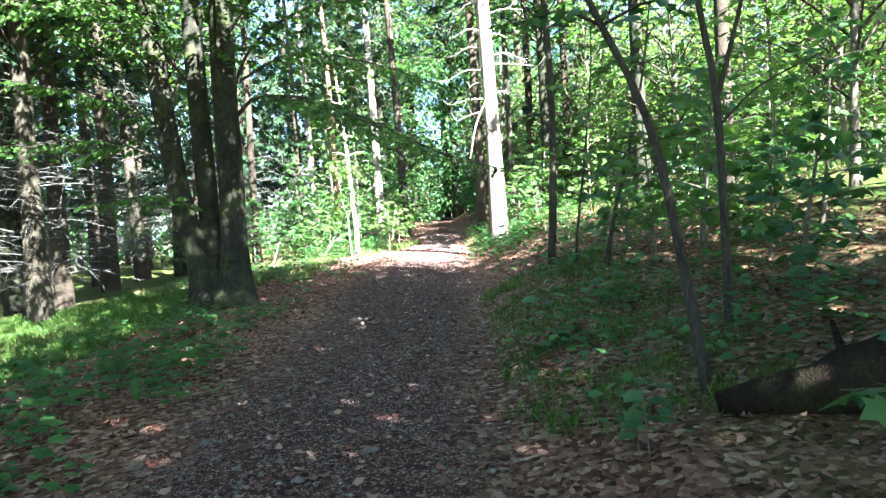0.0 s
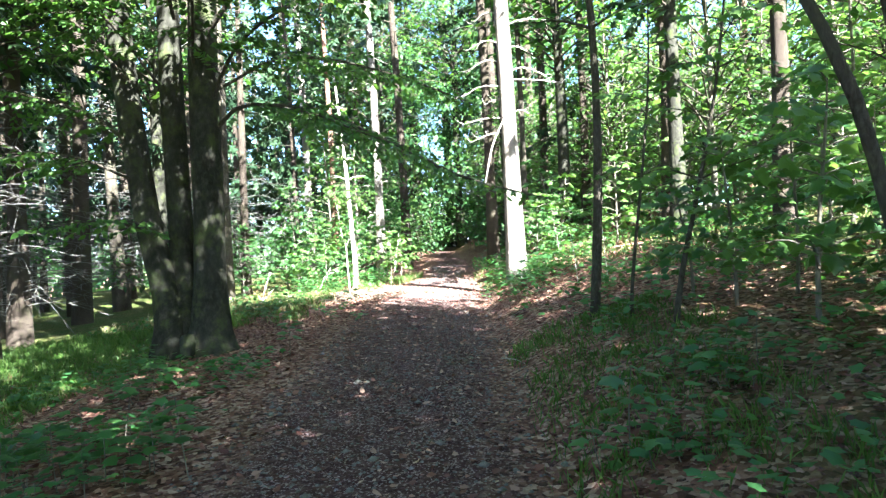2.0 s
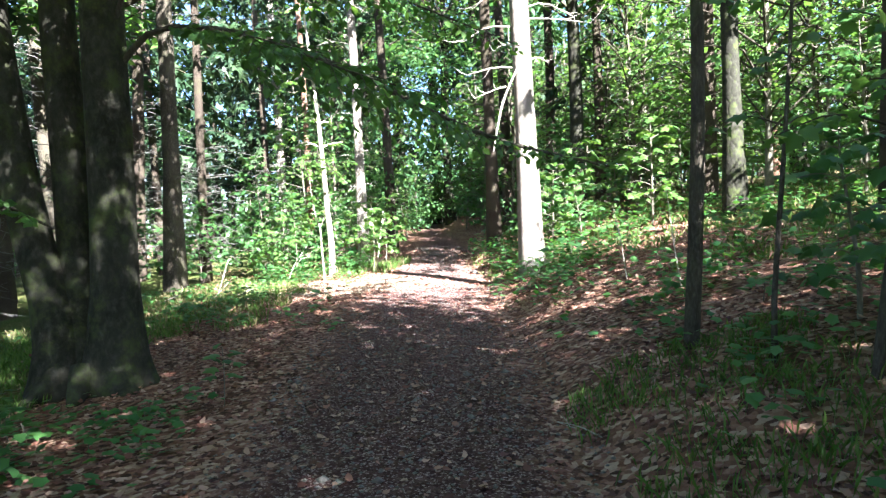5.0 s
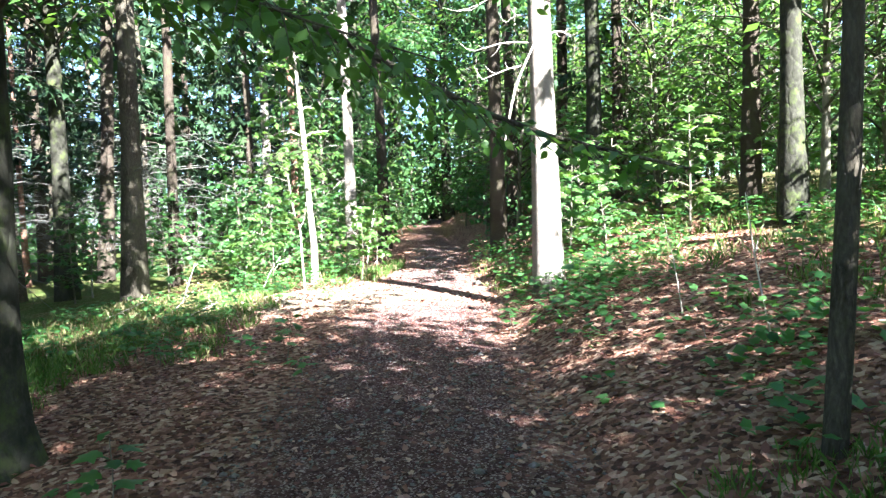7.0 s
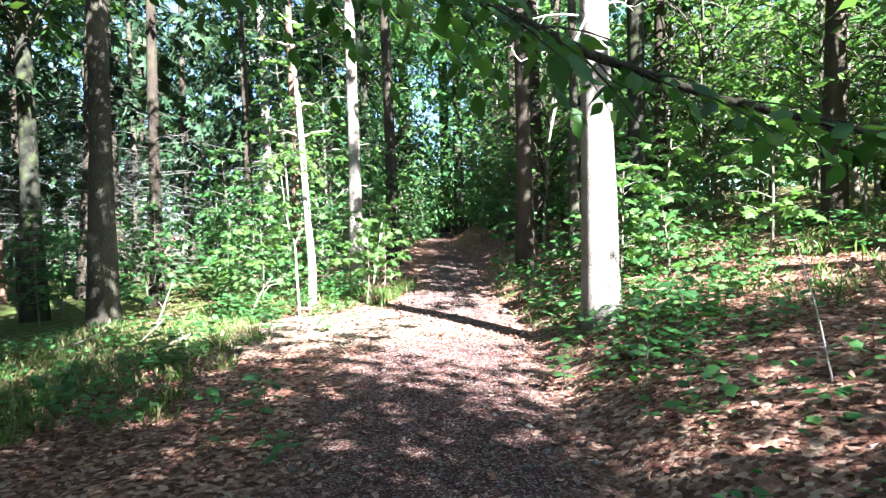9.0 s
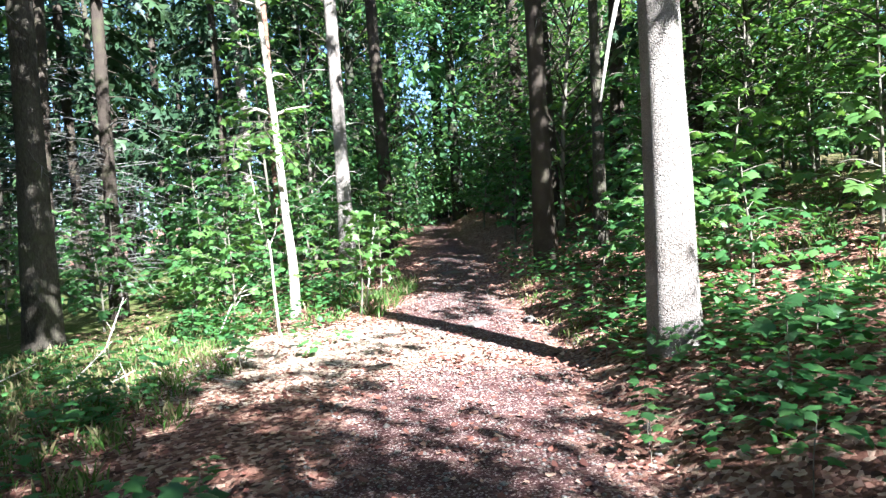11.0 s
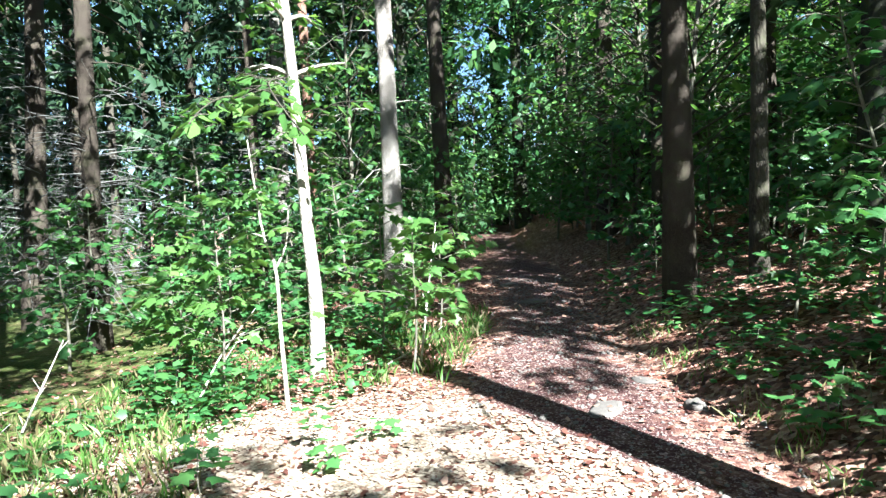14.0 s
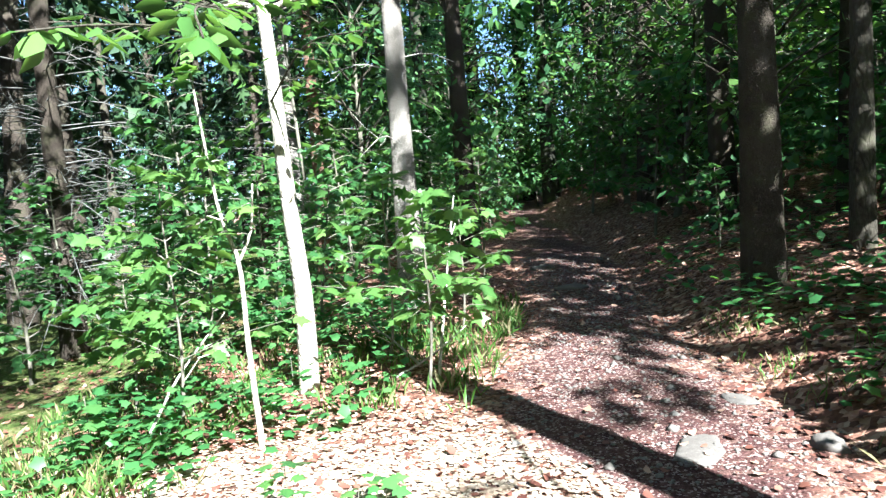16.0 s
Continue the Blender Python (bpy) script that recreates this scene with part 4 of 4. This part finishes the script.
def young_growth():
    """Young maples of the bank, the clearing and the wood's floor."""
    rng = np.random.default_rng(301)
    spec = [(1.3, 9, 0.65, M_MAPLE), (2.2, 12, 0.9, M_MAPLE), (3.2, 14, 1.1, M_BRIGHT), (4.6, 17, 1.4, M_BRIGHT), (1.8, 11, 0.85, M_BRIGHT), (2.8, 14, 1.1, M_MAPLE)]
    homes = [(3.8, 4.9), (4.4, 7.2), (6.2, 10.4), (5.6, 9.0), (3.6, 6.4), (6.6, 13.4)]
    kinds = [sapling("maple_sapling", hx, hy, h, 500 + k, "young maple with broad green leaves in the undergrowth", mat, 0.135, n, reach, 0.012 + 0.003 * h, (rng.normal() * 0.05, rng.normal() * 0.05), 0.15, "young maples", None, 0.088)
             for k, ((h, n, reach, mat), (hx, hy)) in enumerate(zip(spec, homes))]
    kinds.append(broadleaf(11.0, 9.0, 0.05, 6.5, "young tree in the sunny clearing", 77, 1.0, 1.9, 30, 0.24, 0.24, M_SMOOTH, M_BRIGHT, name="young_tree", group="young trees of the clearing"))

    def put(k, x, y, lo=0.8, hi=1.2):
        s = rng.uniform(lo, hi)
        copy_thing(kinds[k], Matrix.LocRotScale((x, y, on_land(x, y)), Euler((rng.normal() * 0.06, rng.normal() * 0.06, rng.uniform(0, 6.28))), (s, s, s)))

    for x, y, k in ((3.5, 3.6, 0), (3.3, 5.4, 4), (3.0, 6.4, 4), (4.6, 5.4, 1), (2.9, 7.4, 0), (5.0, 7.4, 4),
                    (2.5, 15.4, 0), (2.7, 16.4, 4), (1.9, 16.6, 0), (2.3, 18.2, 0), (3.9, 15.6, 4), (3.0, 19.2, 1), (1.8, 18.6, 0), (2.35, -0.1, 0), (2.1, 16.2, 4)):
        put(k, x, y)
    n = 0
    while n < 60:
        x, y = rng.uniform(4.2, 17), rng.uniform(7, 24)
        if x - 0.6 < 0.62 * (y + 2.6) * 1.2 and not (x < 6.2 and y < 16):
            put(int(rng.choice([2, 4, 4, 5, 6] if y < 12 else [2, 3, 3, 6, 6])), x, y, 0.75, 1.2)
            n += 1
    for x, y, k in ((2.9, 21.4, 1), (3.6, 23.0, 5), (4.6, 22.0, 5), (5.6, 21.0, 1), (3.0, 24.6, 5), (5.2, 24.2, 2), (6.6, 22.6, 5), (1.5, 22.6, 0), (1.3, 25.4, 1), (2.0, 26.8, 5), (7.6, 21.4, 2), (3.4, 20.2, 0), (4.2, 19.2, 0), (5.0, 20.6, 3), (6.2, 23.4, 3), (4.3, 25.8, 3), (7.4, 24.6, 3), (6.9, 19.8, 3), (3.7, 27.8, 3), (8.6, 22.0, 3)):
        put(k, x, y)
    n = 0
    while n < 13:
        x, y = (rng.uniform(-4.9, -3.0), rng.uniform(20, 26)) if n < 8 else (rng.uniform(-10, -6), rng.uniform(20, 25))
        put(int(rng.choice([0, 1, 1, 5])), x, y, 0.7, 1.1)
        n += 1
    n = 0
    while n < 22:
        x, y = rng.uniform(0.9, 9), rng.uniform(22.5, 33)
        if x - path_centre(y) > path_half(y) + 1.0:
            put(6, x, y, 0.7, 1.1)
            n += 1
    n = 0
    while n < 60:
        x, y = rng.uniform(-5.5, 6.5), rng.uniform(22, 40)
        if abs(x - path_centre(y)) > path_half(y) + 0.35 or y > 36.5:
            put(int(rng.choice([1, 2, 3, 5, 6])), x, y, 0.8, 1.3)
            n += 1


young_growth()


# ---- thickets and far woods that close the view ----
def clumps(centres, per, spread, shape, size, rng):
    """Leaves in flattened clumps round the given centres."""
    c = np.asarray(centres, float)
    n = len(c) * per
    u = unit(rng.normal(size=(n, 3))) * rng.uniform(0.2, 1, (n, 1)) ** 0.5
    wide = np.repeat(spread * rng.uniform(0.6, 1.3, len(c)), per)[:, None]
    pos = np.repeat(c, per, 0) + u * wide * (1, 1, 0.45)
    fwd = u * (1, 1, 0.3) + rng.normal(size=(n, 3)) * 0.5 - (0, 0, 0.3)
    g = Geo()
    g.leaves(shape, pos, fwd, np.array((0, 0, 1.0)) + rng.normal(size=(n, 3)) * 0.4, size * rng.uniform(0.6, 1.3, n))
    return g


def woods_behind():
    rng = np.random.default_rng(4)
    low = []
    while len(low) < 900:
        x, y = rng.uniform(-32, 32), rng.uniform(15, 50)
        if (x < -3.5 and rng.uniform() < 0.8) or abs(x) > 0.75 * (y + 4) or (abs(x - path_centre(y)) < 1.6 and y < 37) or (x > -9 and y < 24 and x < 0) or (x > 0 and y < 25 and x < 9):
            continue
        low.append((x, y, float(land(x, y)) + rng.uniform(0.2, 1) ** 1.3 * 3.4))
    tagged(part("thicket", clumps(low, 70, 0.95, RHOMB, 0.2, rng), M_MAPLE, None, "", False), "dense leafy thicket on the forest floor", "undergrowth", kind="stuff")
    high = []
    while len(high) < 900:
        x, y = rng.uniform(-34, 34), rng.uniform(30, 56)
        high.append((x, y, float(land(x, y)) + rng.uniform(3, 15)))
    close = []
    while len(close) < 640:
        x, y = rng.uniform(-9, 7), rng.uniform(35, 46)
        close.append((x, y, float(land(x, y)) + rng.uniform(0, 1) ** 1.1 * 13))
    tagged(part("leafy_thicket", clumps(close, 90, 1.2, RHOMB, 0.2, rng), M_WOODS, None, "", False), "dense young beeches in which the path is lost", "undergrowth", kind="stuff")
    shrubs = []
    while len(shrubs) < 330:
        x, y = rng.uniform(-5, 11), rng.uniform(21.5, 34)
        if x - path_centre(y) > 1.7 or (y > 26 and path_centre(y) - x > 1.6):
            shrubs.append((x, y, float(land(x, y)) + 0.3 + rng.uniform(0, 1) ** 1.2 * 5.5))
    tagged(part("shrub_layer", clumps(shrubs, 55, 0.75, RHOMB, 0.15, rng), M_WOODS, None, "", False), "soft green shrubs and low boughs in the shade", "undergrowth", kind="stuff")
    dark = [p for p in high if p[0] < -2.5]
    high = [p for p in high if p[0] >= -2.5]
    tagged(part("conifer_masses", clumps(dark, 55, 1.6, TWIG, 0.6, rng), M_NEEDLE, None, "", False), "dark crowns of conifers deep in the wood", "undergrowth", kind="stuff")
    tagged(part("thicket_crowns", clumps(high, 60, 1.5, RHOMB, 0.36, rng), M_WOODS, None, "", False), "crowns of leafy trees deep in the wood", "undergrowth", kind="stuff")
    ring = []
    for _ in range(1500):
        a, r = rng.uniform(0, 6.283), rng.uniform(56, 80)
        x, y = r * math.cos(a), 12 + r * math.sin(a)
        ring.append((x, y, float(land(x, y)) + rng.uniform(0, 1) * (9 + 6 * math.sin(a * 23))))
    tagged(part("far_woods", clumps(ring, 26, 3.2, RHOMB, 1.3, rng), M_WOODS, None, "", False), "green edge of the surrounding woods", "woods", kind="stuff")


woods_behind()


# ---- ground cover ----
def scatter(n, x0, x1, y0, y1, rng):
    return rng.uniform(x0, x1, n), rng.uniform(y0, y1, n)


def leaf_litter():
    rng = np.random.default_rng(21)
    x, y = scatter(52000, -7, 6, -3, 25, rng)
    d = np.abs(x - path_centre(y)) / path_half(y)
    # more leaves inside the sun patch to lighten it, few past the shadow line
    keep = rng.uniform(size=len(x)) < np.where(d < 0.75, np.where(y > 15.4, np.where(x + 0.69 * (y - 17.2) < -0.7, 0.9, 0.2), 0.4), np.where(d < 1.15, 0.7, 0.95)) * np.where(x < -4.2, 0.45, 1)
    x, y = x[keep], y[keep]
    n = len(x)
    g = Geo()
    ang = rng.uniform(0, 6.28, n)
    g.leaves(CURL, np.stack([x, y, land(x, y) + rng.uniform(0.002, 0.02, n)], 1), np.stack([np.cos(ang), np.sin(ang), rng.normal(size=n) * 0.2], 1),
             np.array((0, 0, 1.0)) + rng.normal(size=(n, 3)) * 0.25, rng.uniform(0.035, 0.085, n))
    tagged(part("leaf_litter", g, M_LITTER, None, "", False), "dry red-brown fallen leaves scattered over the ground", "leaves", kind="stuff")


def sun_patch_litter():
    """Loose dry leaves and straw, coloured pale to paint in the sunlit patch."""
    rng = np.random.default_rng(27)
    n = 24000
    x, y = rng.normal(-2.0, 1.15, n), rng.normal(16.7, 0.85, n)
    # cut off along the spruce's shadow, so the pale layer fills the lit side
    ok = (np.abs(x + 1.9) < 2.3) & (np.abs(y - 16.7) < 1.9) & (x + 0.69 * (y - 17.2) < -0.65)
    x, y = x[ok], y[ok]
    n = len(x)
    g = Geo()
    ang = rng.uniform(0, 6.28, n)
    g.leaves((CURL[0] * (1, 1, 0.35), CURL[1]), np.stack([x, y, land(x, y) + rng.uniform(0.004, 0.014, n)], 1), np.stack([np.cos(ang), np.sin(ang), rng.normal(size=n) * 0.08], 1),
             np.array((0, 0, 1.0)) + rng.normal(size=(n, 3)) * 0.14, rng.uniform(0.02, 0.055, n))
    tagged(part("dry_leaves", g, M_SUNPATCH, None, "", False), "dry beech leaves coloured pale where the sun patch falls", "leaves", kind="stuff")


def gravel():
    rng = np.random.default_rng(22)
    n = 9000
    x, y = scatter(n, -1.7, 0.9, -3, 26, rng)
    x = path_centre(y) + (x + 0.42) * path_half(y) / 1.2
    s = rng.uniform(0.006, 0.022, n) * (1 + (rng.uniform(size=n) < 0.04) * 1.2)
    octa = (np.array([(1, 0, 0), (0, 1, 0), (-1, 0, 0), (0, -1, 0), (0.1, 0.1, 0.6), (0, 0, -0.5)], float),
            np.array([(0, 1, 4), (1, 2, 4), (2, 3, 4), (3, 0, 4), (1, 0, 5), (2, 1, 5), (3, 2, 5), (0, 3, 5)]))
    ang = rng.uniform(0, 6.28, n)
    g = Geo()
    g.leaves(octa, np.stack([x, y, land(x, y) + s * 0.15], 1), np.stack([np.cos(ang), np.sin(ang), np.zeros(n)], 1), np.array((0, 0, 1.0)) + rng.normal(size=(n, 3)) * 0.2, s)
    tagged(part("gravel", g, M_GRAVEL, None, "", False), "small grey stones trodden into the path", "gravel", kind="stuff")


def grass():
    rng = np.random.default_rng(23)
    g, dry = Geo(), Geo()
    zones = ((34000, -10, -4.0, 4.5, 13.5, 0.07, 0.15, 0.0), (4500, -5.0, -2.9, 12.5, 22, 0.06, 0.18, 0.14), (5000, 0.8, 2.6, 1.5, 8, 0.06, 0.14, 0.0), (5200, 2.6, 9, 10, 19, 0.07, 0.22, 0.18), (700, 0.5, 1.6, 15, 21, 0.05, 0.13, 0.3), (1800, -2.6, -0.9, 18.4, 22, 0.08, 0.2, 0.15), (6000, -7.5, -3.2, 13.5, 18.5, 0.06, 0.17, 0.45))
    for n, x0, x1, y0, y1, lo, hi, dead in zones:
        cx, cy = scatter(max(40, n // 22), x0, x1, y0, y1, rng)
        i = rng.integers(0, len(cx), n)
        x, y = cx[i] + rng.normal(size=n) * 0.09, cy[i] + rng.normal(size=n) * 0.09
        ok = np.abs(x - path_centre(y)) > path_half(y) * rng.uniform(0.92, 1.1, n)
        x, y = x[ok], y[ok]
        m = len(x)
        f = np.stack([rng.normal(size=m) * 0.35, rng.normal(size=m) * 0.35, np.ones(m)], 1)
        a = rng.uniform(0, 6.28, m)
        up = np.stack([np.cos(a), np.sin(a), np.zeros(m)], 1)
        pos = np.stack([x, y, land(x, y) - 0.005], 1)
        sz = rng.uniform(lo, hi, m)
        die = rng.uniform(size=m) < dead
        g.leaves(BLADE, pos[~die], f[~die], up[~die], sz[~die])
        if die.any():
            dry.leaves(BLADE, pos[die], f[die], up[die], sz[die] * 1.2)
    tagged(part("grass", g, M_GRASS, None, "", False), "low green woodland grass beside the path", "grass", kind="stuff")
    tagged(part("dry_grass", dry, M_DRYGRASS, None, "", False), "straw-coloured dry grass stalks on the verges", "grass", kind="stuff")


def seedlings():
    rng = np.random.default_rng(24)
    kinds = []
    for k, (h, n, size, mat) in enumerate(((0.18, 6, 0.1, M_FERN), (0.28, 9, 0.12, M_FERN), (0.4, 12, 0.11, M_MAPLE), (0.14, 5, 0.08, M_MAPLE))):
        x, y = ((-2.5, 2.3), (-2.2, 3.2), (-2.9, 4.0), (-1.9, 1.6))[k]
        t = thing("maple_seedling", x, y, "small maple seedling with soft green leaves", "seedling", "seedlings on the forest floor", 0.01)
        g, lf = Geo(), Geo()
        g.tube(curve([(0, 0, 0), (0.01, 0.01, h * 0.5), (0.0, 0.02, h)], 5), [0.004, 0.002], 5)
        part("stem", g, M_SMOOTH, t)
        a = np.arange(n) * 2.4 + rng.normal(size=n) * 0.2
        z = h * (0.45 + 0.55 * (np.arange(n) + 1) / n)
        out = np.stack([np.cos(a), np.sin(a), np.full(n, 0.05)], 1)
        lf.leaves(LOBED, np.stack([np.zeros(n), np.zeros(n), z], 1) + out * size * 0.5, out - (0, 0, 0.2), np.array((0, 0, 1.0)) + rng.normal(size=(n, 3)) * 0.2, size * rng.uniform(0.7, 1.2, n))
        part("foliage", lf, mat, t, "", False)
        kinds.append(t)
    spots = []
    for n, x0, x1, y0, y1 in ((55, -4.6, -1.75, -1.2, 9.0), (40, -3.4, -1.5, 0.3, 4.5), (22, 0.85, 2.1, 12.3, 15.6), (45, 0.95, 3.2, 0.5, 9.5), (45, 1.0, 4.0, 9.5, 20), (25, -4.6, -2.0, 15, 22), (16, -3.4, -1.8, 9, 13), (35, -6.6, -3.2, 14.5, 19)):
        c = [(rng.uniform(x0, x1), rng.uniform(y0, y1)) for _ in range(max(3, n // 5))]
        for _ in range(n):
            a, b = c[int(rng.integers(0, len(c)))]
            spots.append((a + rng.normal() * 0.28, b + rng.normal() * 0.28))
    spots += [(-1.35, 0.1), (-1.9, 0.9), (-2.3, 1.1), (-2.2, 7.2), (-2.5, 7.9), (-2.0, 8.3), (-2.7, 7.4), (-2.4, 8.6), (0.95, 15.0), (1.15, 14.4), (1.2, 11.9), (1.35, 11.2), (0.95, 19.5)]
    for x, y in spots:
        if abs(x - path_centre(y)) < path_half(y) * 0.75 or (x > 1.6 and 0.2 < y < 2.1) or (x + 3.75) ** 2 + (y - 9.45) ** 2 < 0.5:
            continue
        s = rng.uniform(0.7, 1.4)
        copy_thing(kinds[int(rng.integers(0, 4))], Matrix.LocRotScale((x, y, on_land(x, y, 0.01)), Euler((rng.normal() * 0.1, rng.normal() * 0.1, rng.uniform(0, 6.28))), (s, s, s)))


def low_herbs():
    rng = np.random.default_rng(26)
    g = Geo()
    for n, x0, x1, y0, y1, top in ((1400, 1.2, 4.5, 0.5, 9.5, 0.32), (2400, 1.2, 6, 9, 20, 0.35), (2200, 4.5, 10, 6, 18, 0.35), (1500, -5, -2.2, -1, 8.5, 0.18), (900, 0.95, 2.5, 12.0, 15.9, 0.35), (1300, 0.8, 4.0, 17.0, 23.0, 0.4), (2000, -4.4, -1.9, 17.8, 23, 0.45), (1300, -7, -3.2, 13, 18.6, 0.2)):
        cx, cy = scatter(n // 25, x0, x1, y0, y1, rng)
        i = rng.integers(0, len(cx), n)
        x, y = cx[i] + rng.normal(size=n) * 0.18, cy[i] + rng.normal(size=n) * 0.18
        ok = (np.abs(x - path_centre(y)) > path_half(y) * 1.1) & ~((x > 1.7) & (y < 2.1) & (y > 0.2))
        x, y = x[ok], y[ok]
        m = len(x)
        a = rng.uniform(0, 6.28, m)
        g.leaves(MAPLE, np.stack([x, y, land(x, y) + rng.uniform(0.03, 1, m) * top], 1), np.stack([np.cos(a), np.sin(a), rng.normal(size=m) * 0.2], 1),
                 np.array((0, 0, 1.0)) + rng.normal(size=(m, 3)) * 0.3, rng.uniform(0.05, 0.11, m))
    tagged(part("low_herbs", g, M_FERN, None, "", False), "low leafy herbs covering the verges", "undergrowth", kind="stuff")


low_herbs()
leaf_litter()
sun_patch_litter()
gravel()
grass()
seedlings()


# ---- logs, stones, sticks ----
def rotten_log():
    rng = np.random.default_rng(33)
    x, y = 2.1, 1.35
    t = thing("fallen_log", x, y, "dark rotten log lying in the shade of the bank", "log", "", 0.0)
    g = Geo()
    z = t.location.z
    g.tube(curve([(-0.12, 0.1, 0.07), (0.3, 0.0, 0.13), (0.8, -0.1, 0.24), (1.6, -0.2, 0.5), (2.6, -0.3, 0.75)], 14), [0.06, 0.13, 0.2, 0.25, 0.27], 14, 0.09, 0, rng)
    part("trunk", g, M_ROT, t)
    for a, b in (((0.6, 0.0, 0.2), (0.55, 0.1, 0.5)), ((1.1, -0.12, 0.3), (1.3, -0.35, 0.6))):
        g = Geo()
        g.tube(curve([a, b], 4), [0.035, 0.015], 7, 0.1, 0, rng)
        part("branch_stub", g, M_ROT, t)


def stone(x, y, sx, sy, sz, seed, label="flat grey stone sunk into the path"):
    bm = bmesh.new()
    bmesh.ops.create_icosphere(bm, subdivisions=3, radius=1)
    for v in bm.verts:
        f = 1 + 0.28 * noise.noise(v.co * 1.6 + Vector((seed, 0, 0))) + 0.08 * noise.noise(v.co * 5 + Vector((0, seed, 0)))
        v.co = Vector((v.co.x * sx * f, v.co.y * sy * f, max(-0.4, v.co.z) * sz * f))
    me = bpy.data.meshes.new("stone")
    bm.to_mesh(me)
    bm.free()
    me.materials.append(M_STONE)
    for p in me.polygons:
        p.use_smooth = True
    ob = new("stone", me)
    ob.location = (x, y, float(land(x, y)) + sz * 0.1)
    ob.rotation_euler = (0, 0, seed)
    tagged(ob, label, "stone", "stones of the path")


def stick(x, y, ang, length, r, seed, label="dry fallen stick on the forest floor", upright=0.0):
    rng = np.random.default_rng(seed)
    t = thing("fallen_stick", x, y, label, "stick", "dry sticks", 0.0)
    o = np.array((math.cos(ang), math.sin(ang), upright))
    g = Geo()
    p = np.array((0, 0, r))
    m = p + o * length * 0.5 + rng.normal(size=3) * 0.04 * length
    m[2] = max(m[2], r)
    g.tube(curve([p, m, p + o * length], 7), [r, r * 0.8, r * 0.35], 6, 0.06, 0, rng)
    part("shaft", g, M_DEAD, t)
    g = Geo()
    for k in range(3):
        q = p + o * length * rng.uniform(0.35, 0.9)
        e = q + unit(o + rng.normal(size=3) * 0.7) * length * 0.25
        e[2] = max(e[2], 0.005)
        g.tube(curve([q, e], 3), [r * 0.5, r * 0.2], 4)
    part("twig_work", g, M_DEAD, t)


rotten_log()
stone(-0.1, 17.5, 0.26, 0.12, 0.015, 1.2)
stone(0.57, 17.5, 0.1, 0.08, 0.07, 2.3, "small dark mossy stone beside the path")
stone(-0.3, 22.75, 0.22, 0.1, 0.05, 3.1)
stone(-0.55, 16.8, 0.05, 0.04, 0.03, 4.4, "small pale stone on the path")
stone(0.35, 18.3, 0.14, 0.09, 0.015, 5.2)
stone(-0.6, 24.6, 0.18, 0.1, 0.05, 6.6)
for k, (x, y, a, ln, r, u) in enumerate(((-5.1, 17.9, 1.4, 0.55, 0.012, 1.3), (-3.4, 16.6, 0.4, 0.8, 0.01, 0.05), (-2.6, 15.7, 2.7, 0.5, 0.007, 0.05), (-4.2, 15.3, 0.9, 0.7, 0.01, 0.3), (-3.6, 18.0, 1.2, 0.9, 0.012, 0.9), (-2.1, 19.3, 0.5, 0.7, 0.01, 0.5),
                                         (-1.9, 19.6, 2.4, 0.8, 0.012, 0.4), (-1.7, 19.2, 1.4, 0.9, 0.014, 1.6), (2.45, 9.85, 1.5, 0.5, 0.008, 2.2), (2.2, 11.1, 1.7, 0.4, 0.008, 2.4), (1.9, 10.2, 0.3, 0.6, 0.008, 0.1), (0.9, 6.9, 2.2, 0.4, 0.006, 0.05), (-4.8, 16.4, 1.0, 0.6, 0.01, 0.7), (-6.0, 16.6, 0.2, 0.7, 0.012, 0.4))):
    stick(x, y, a, ln, r, 600 + k, upright=u)
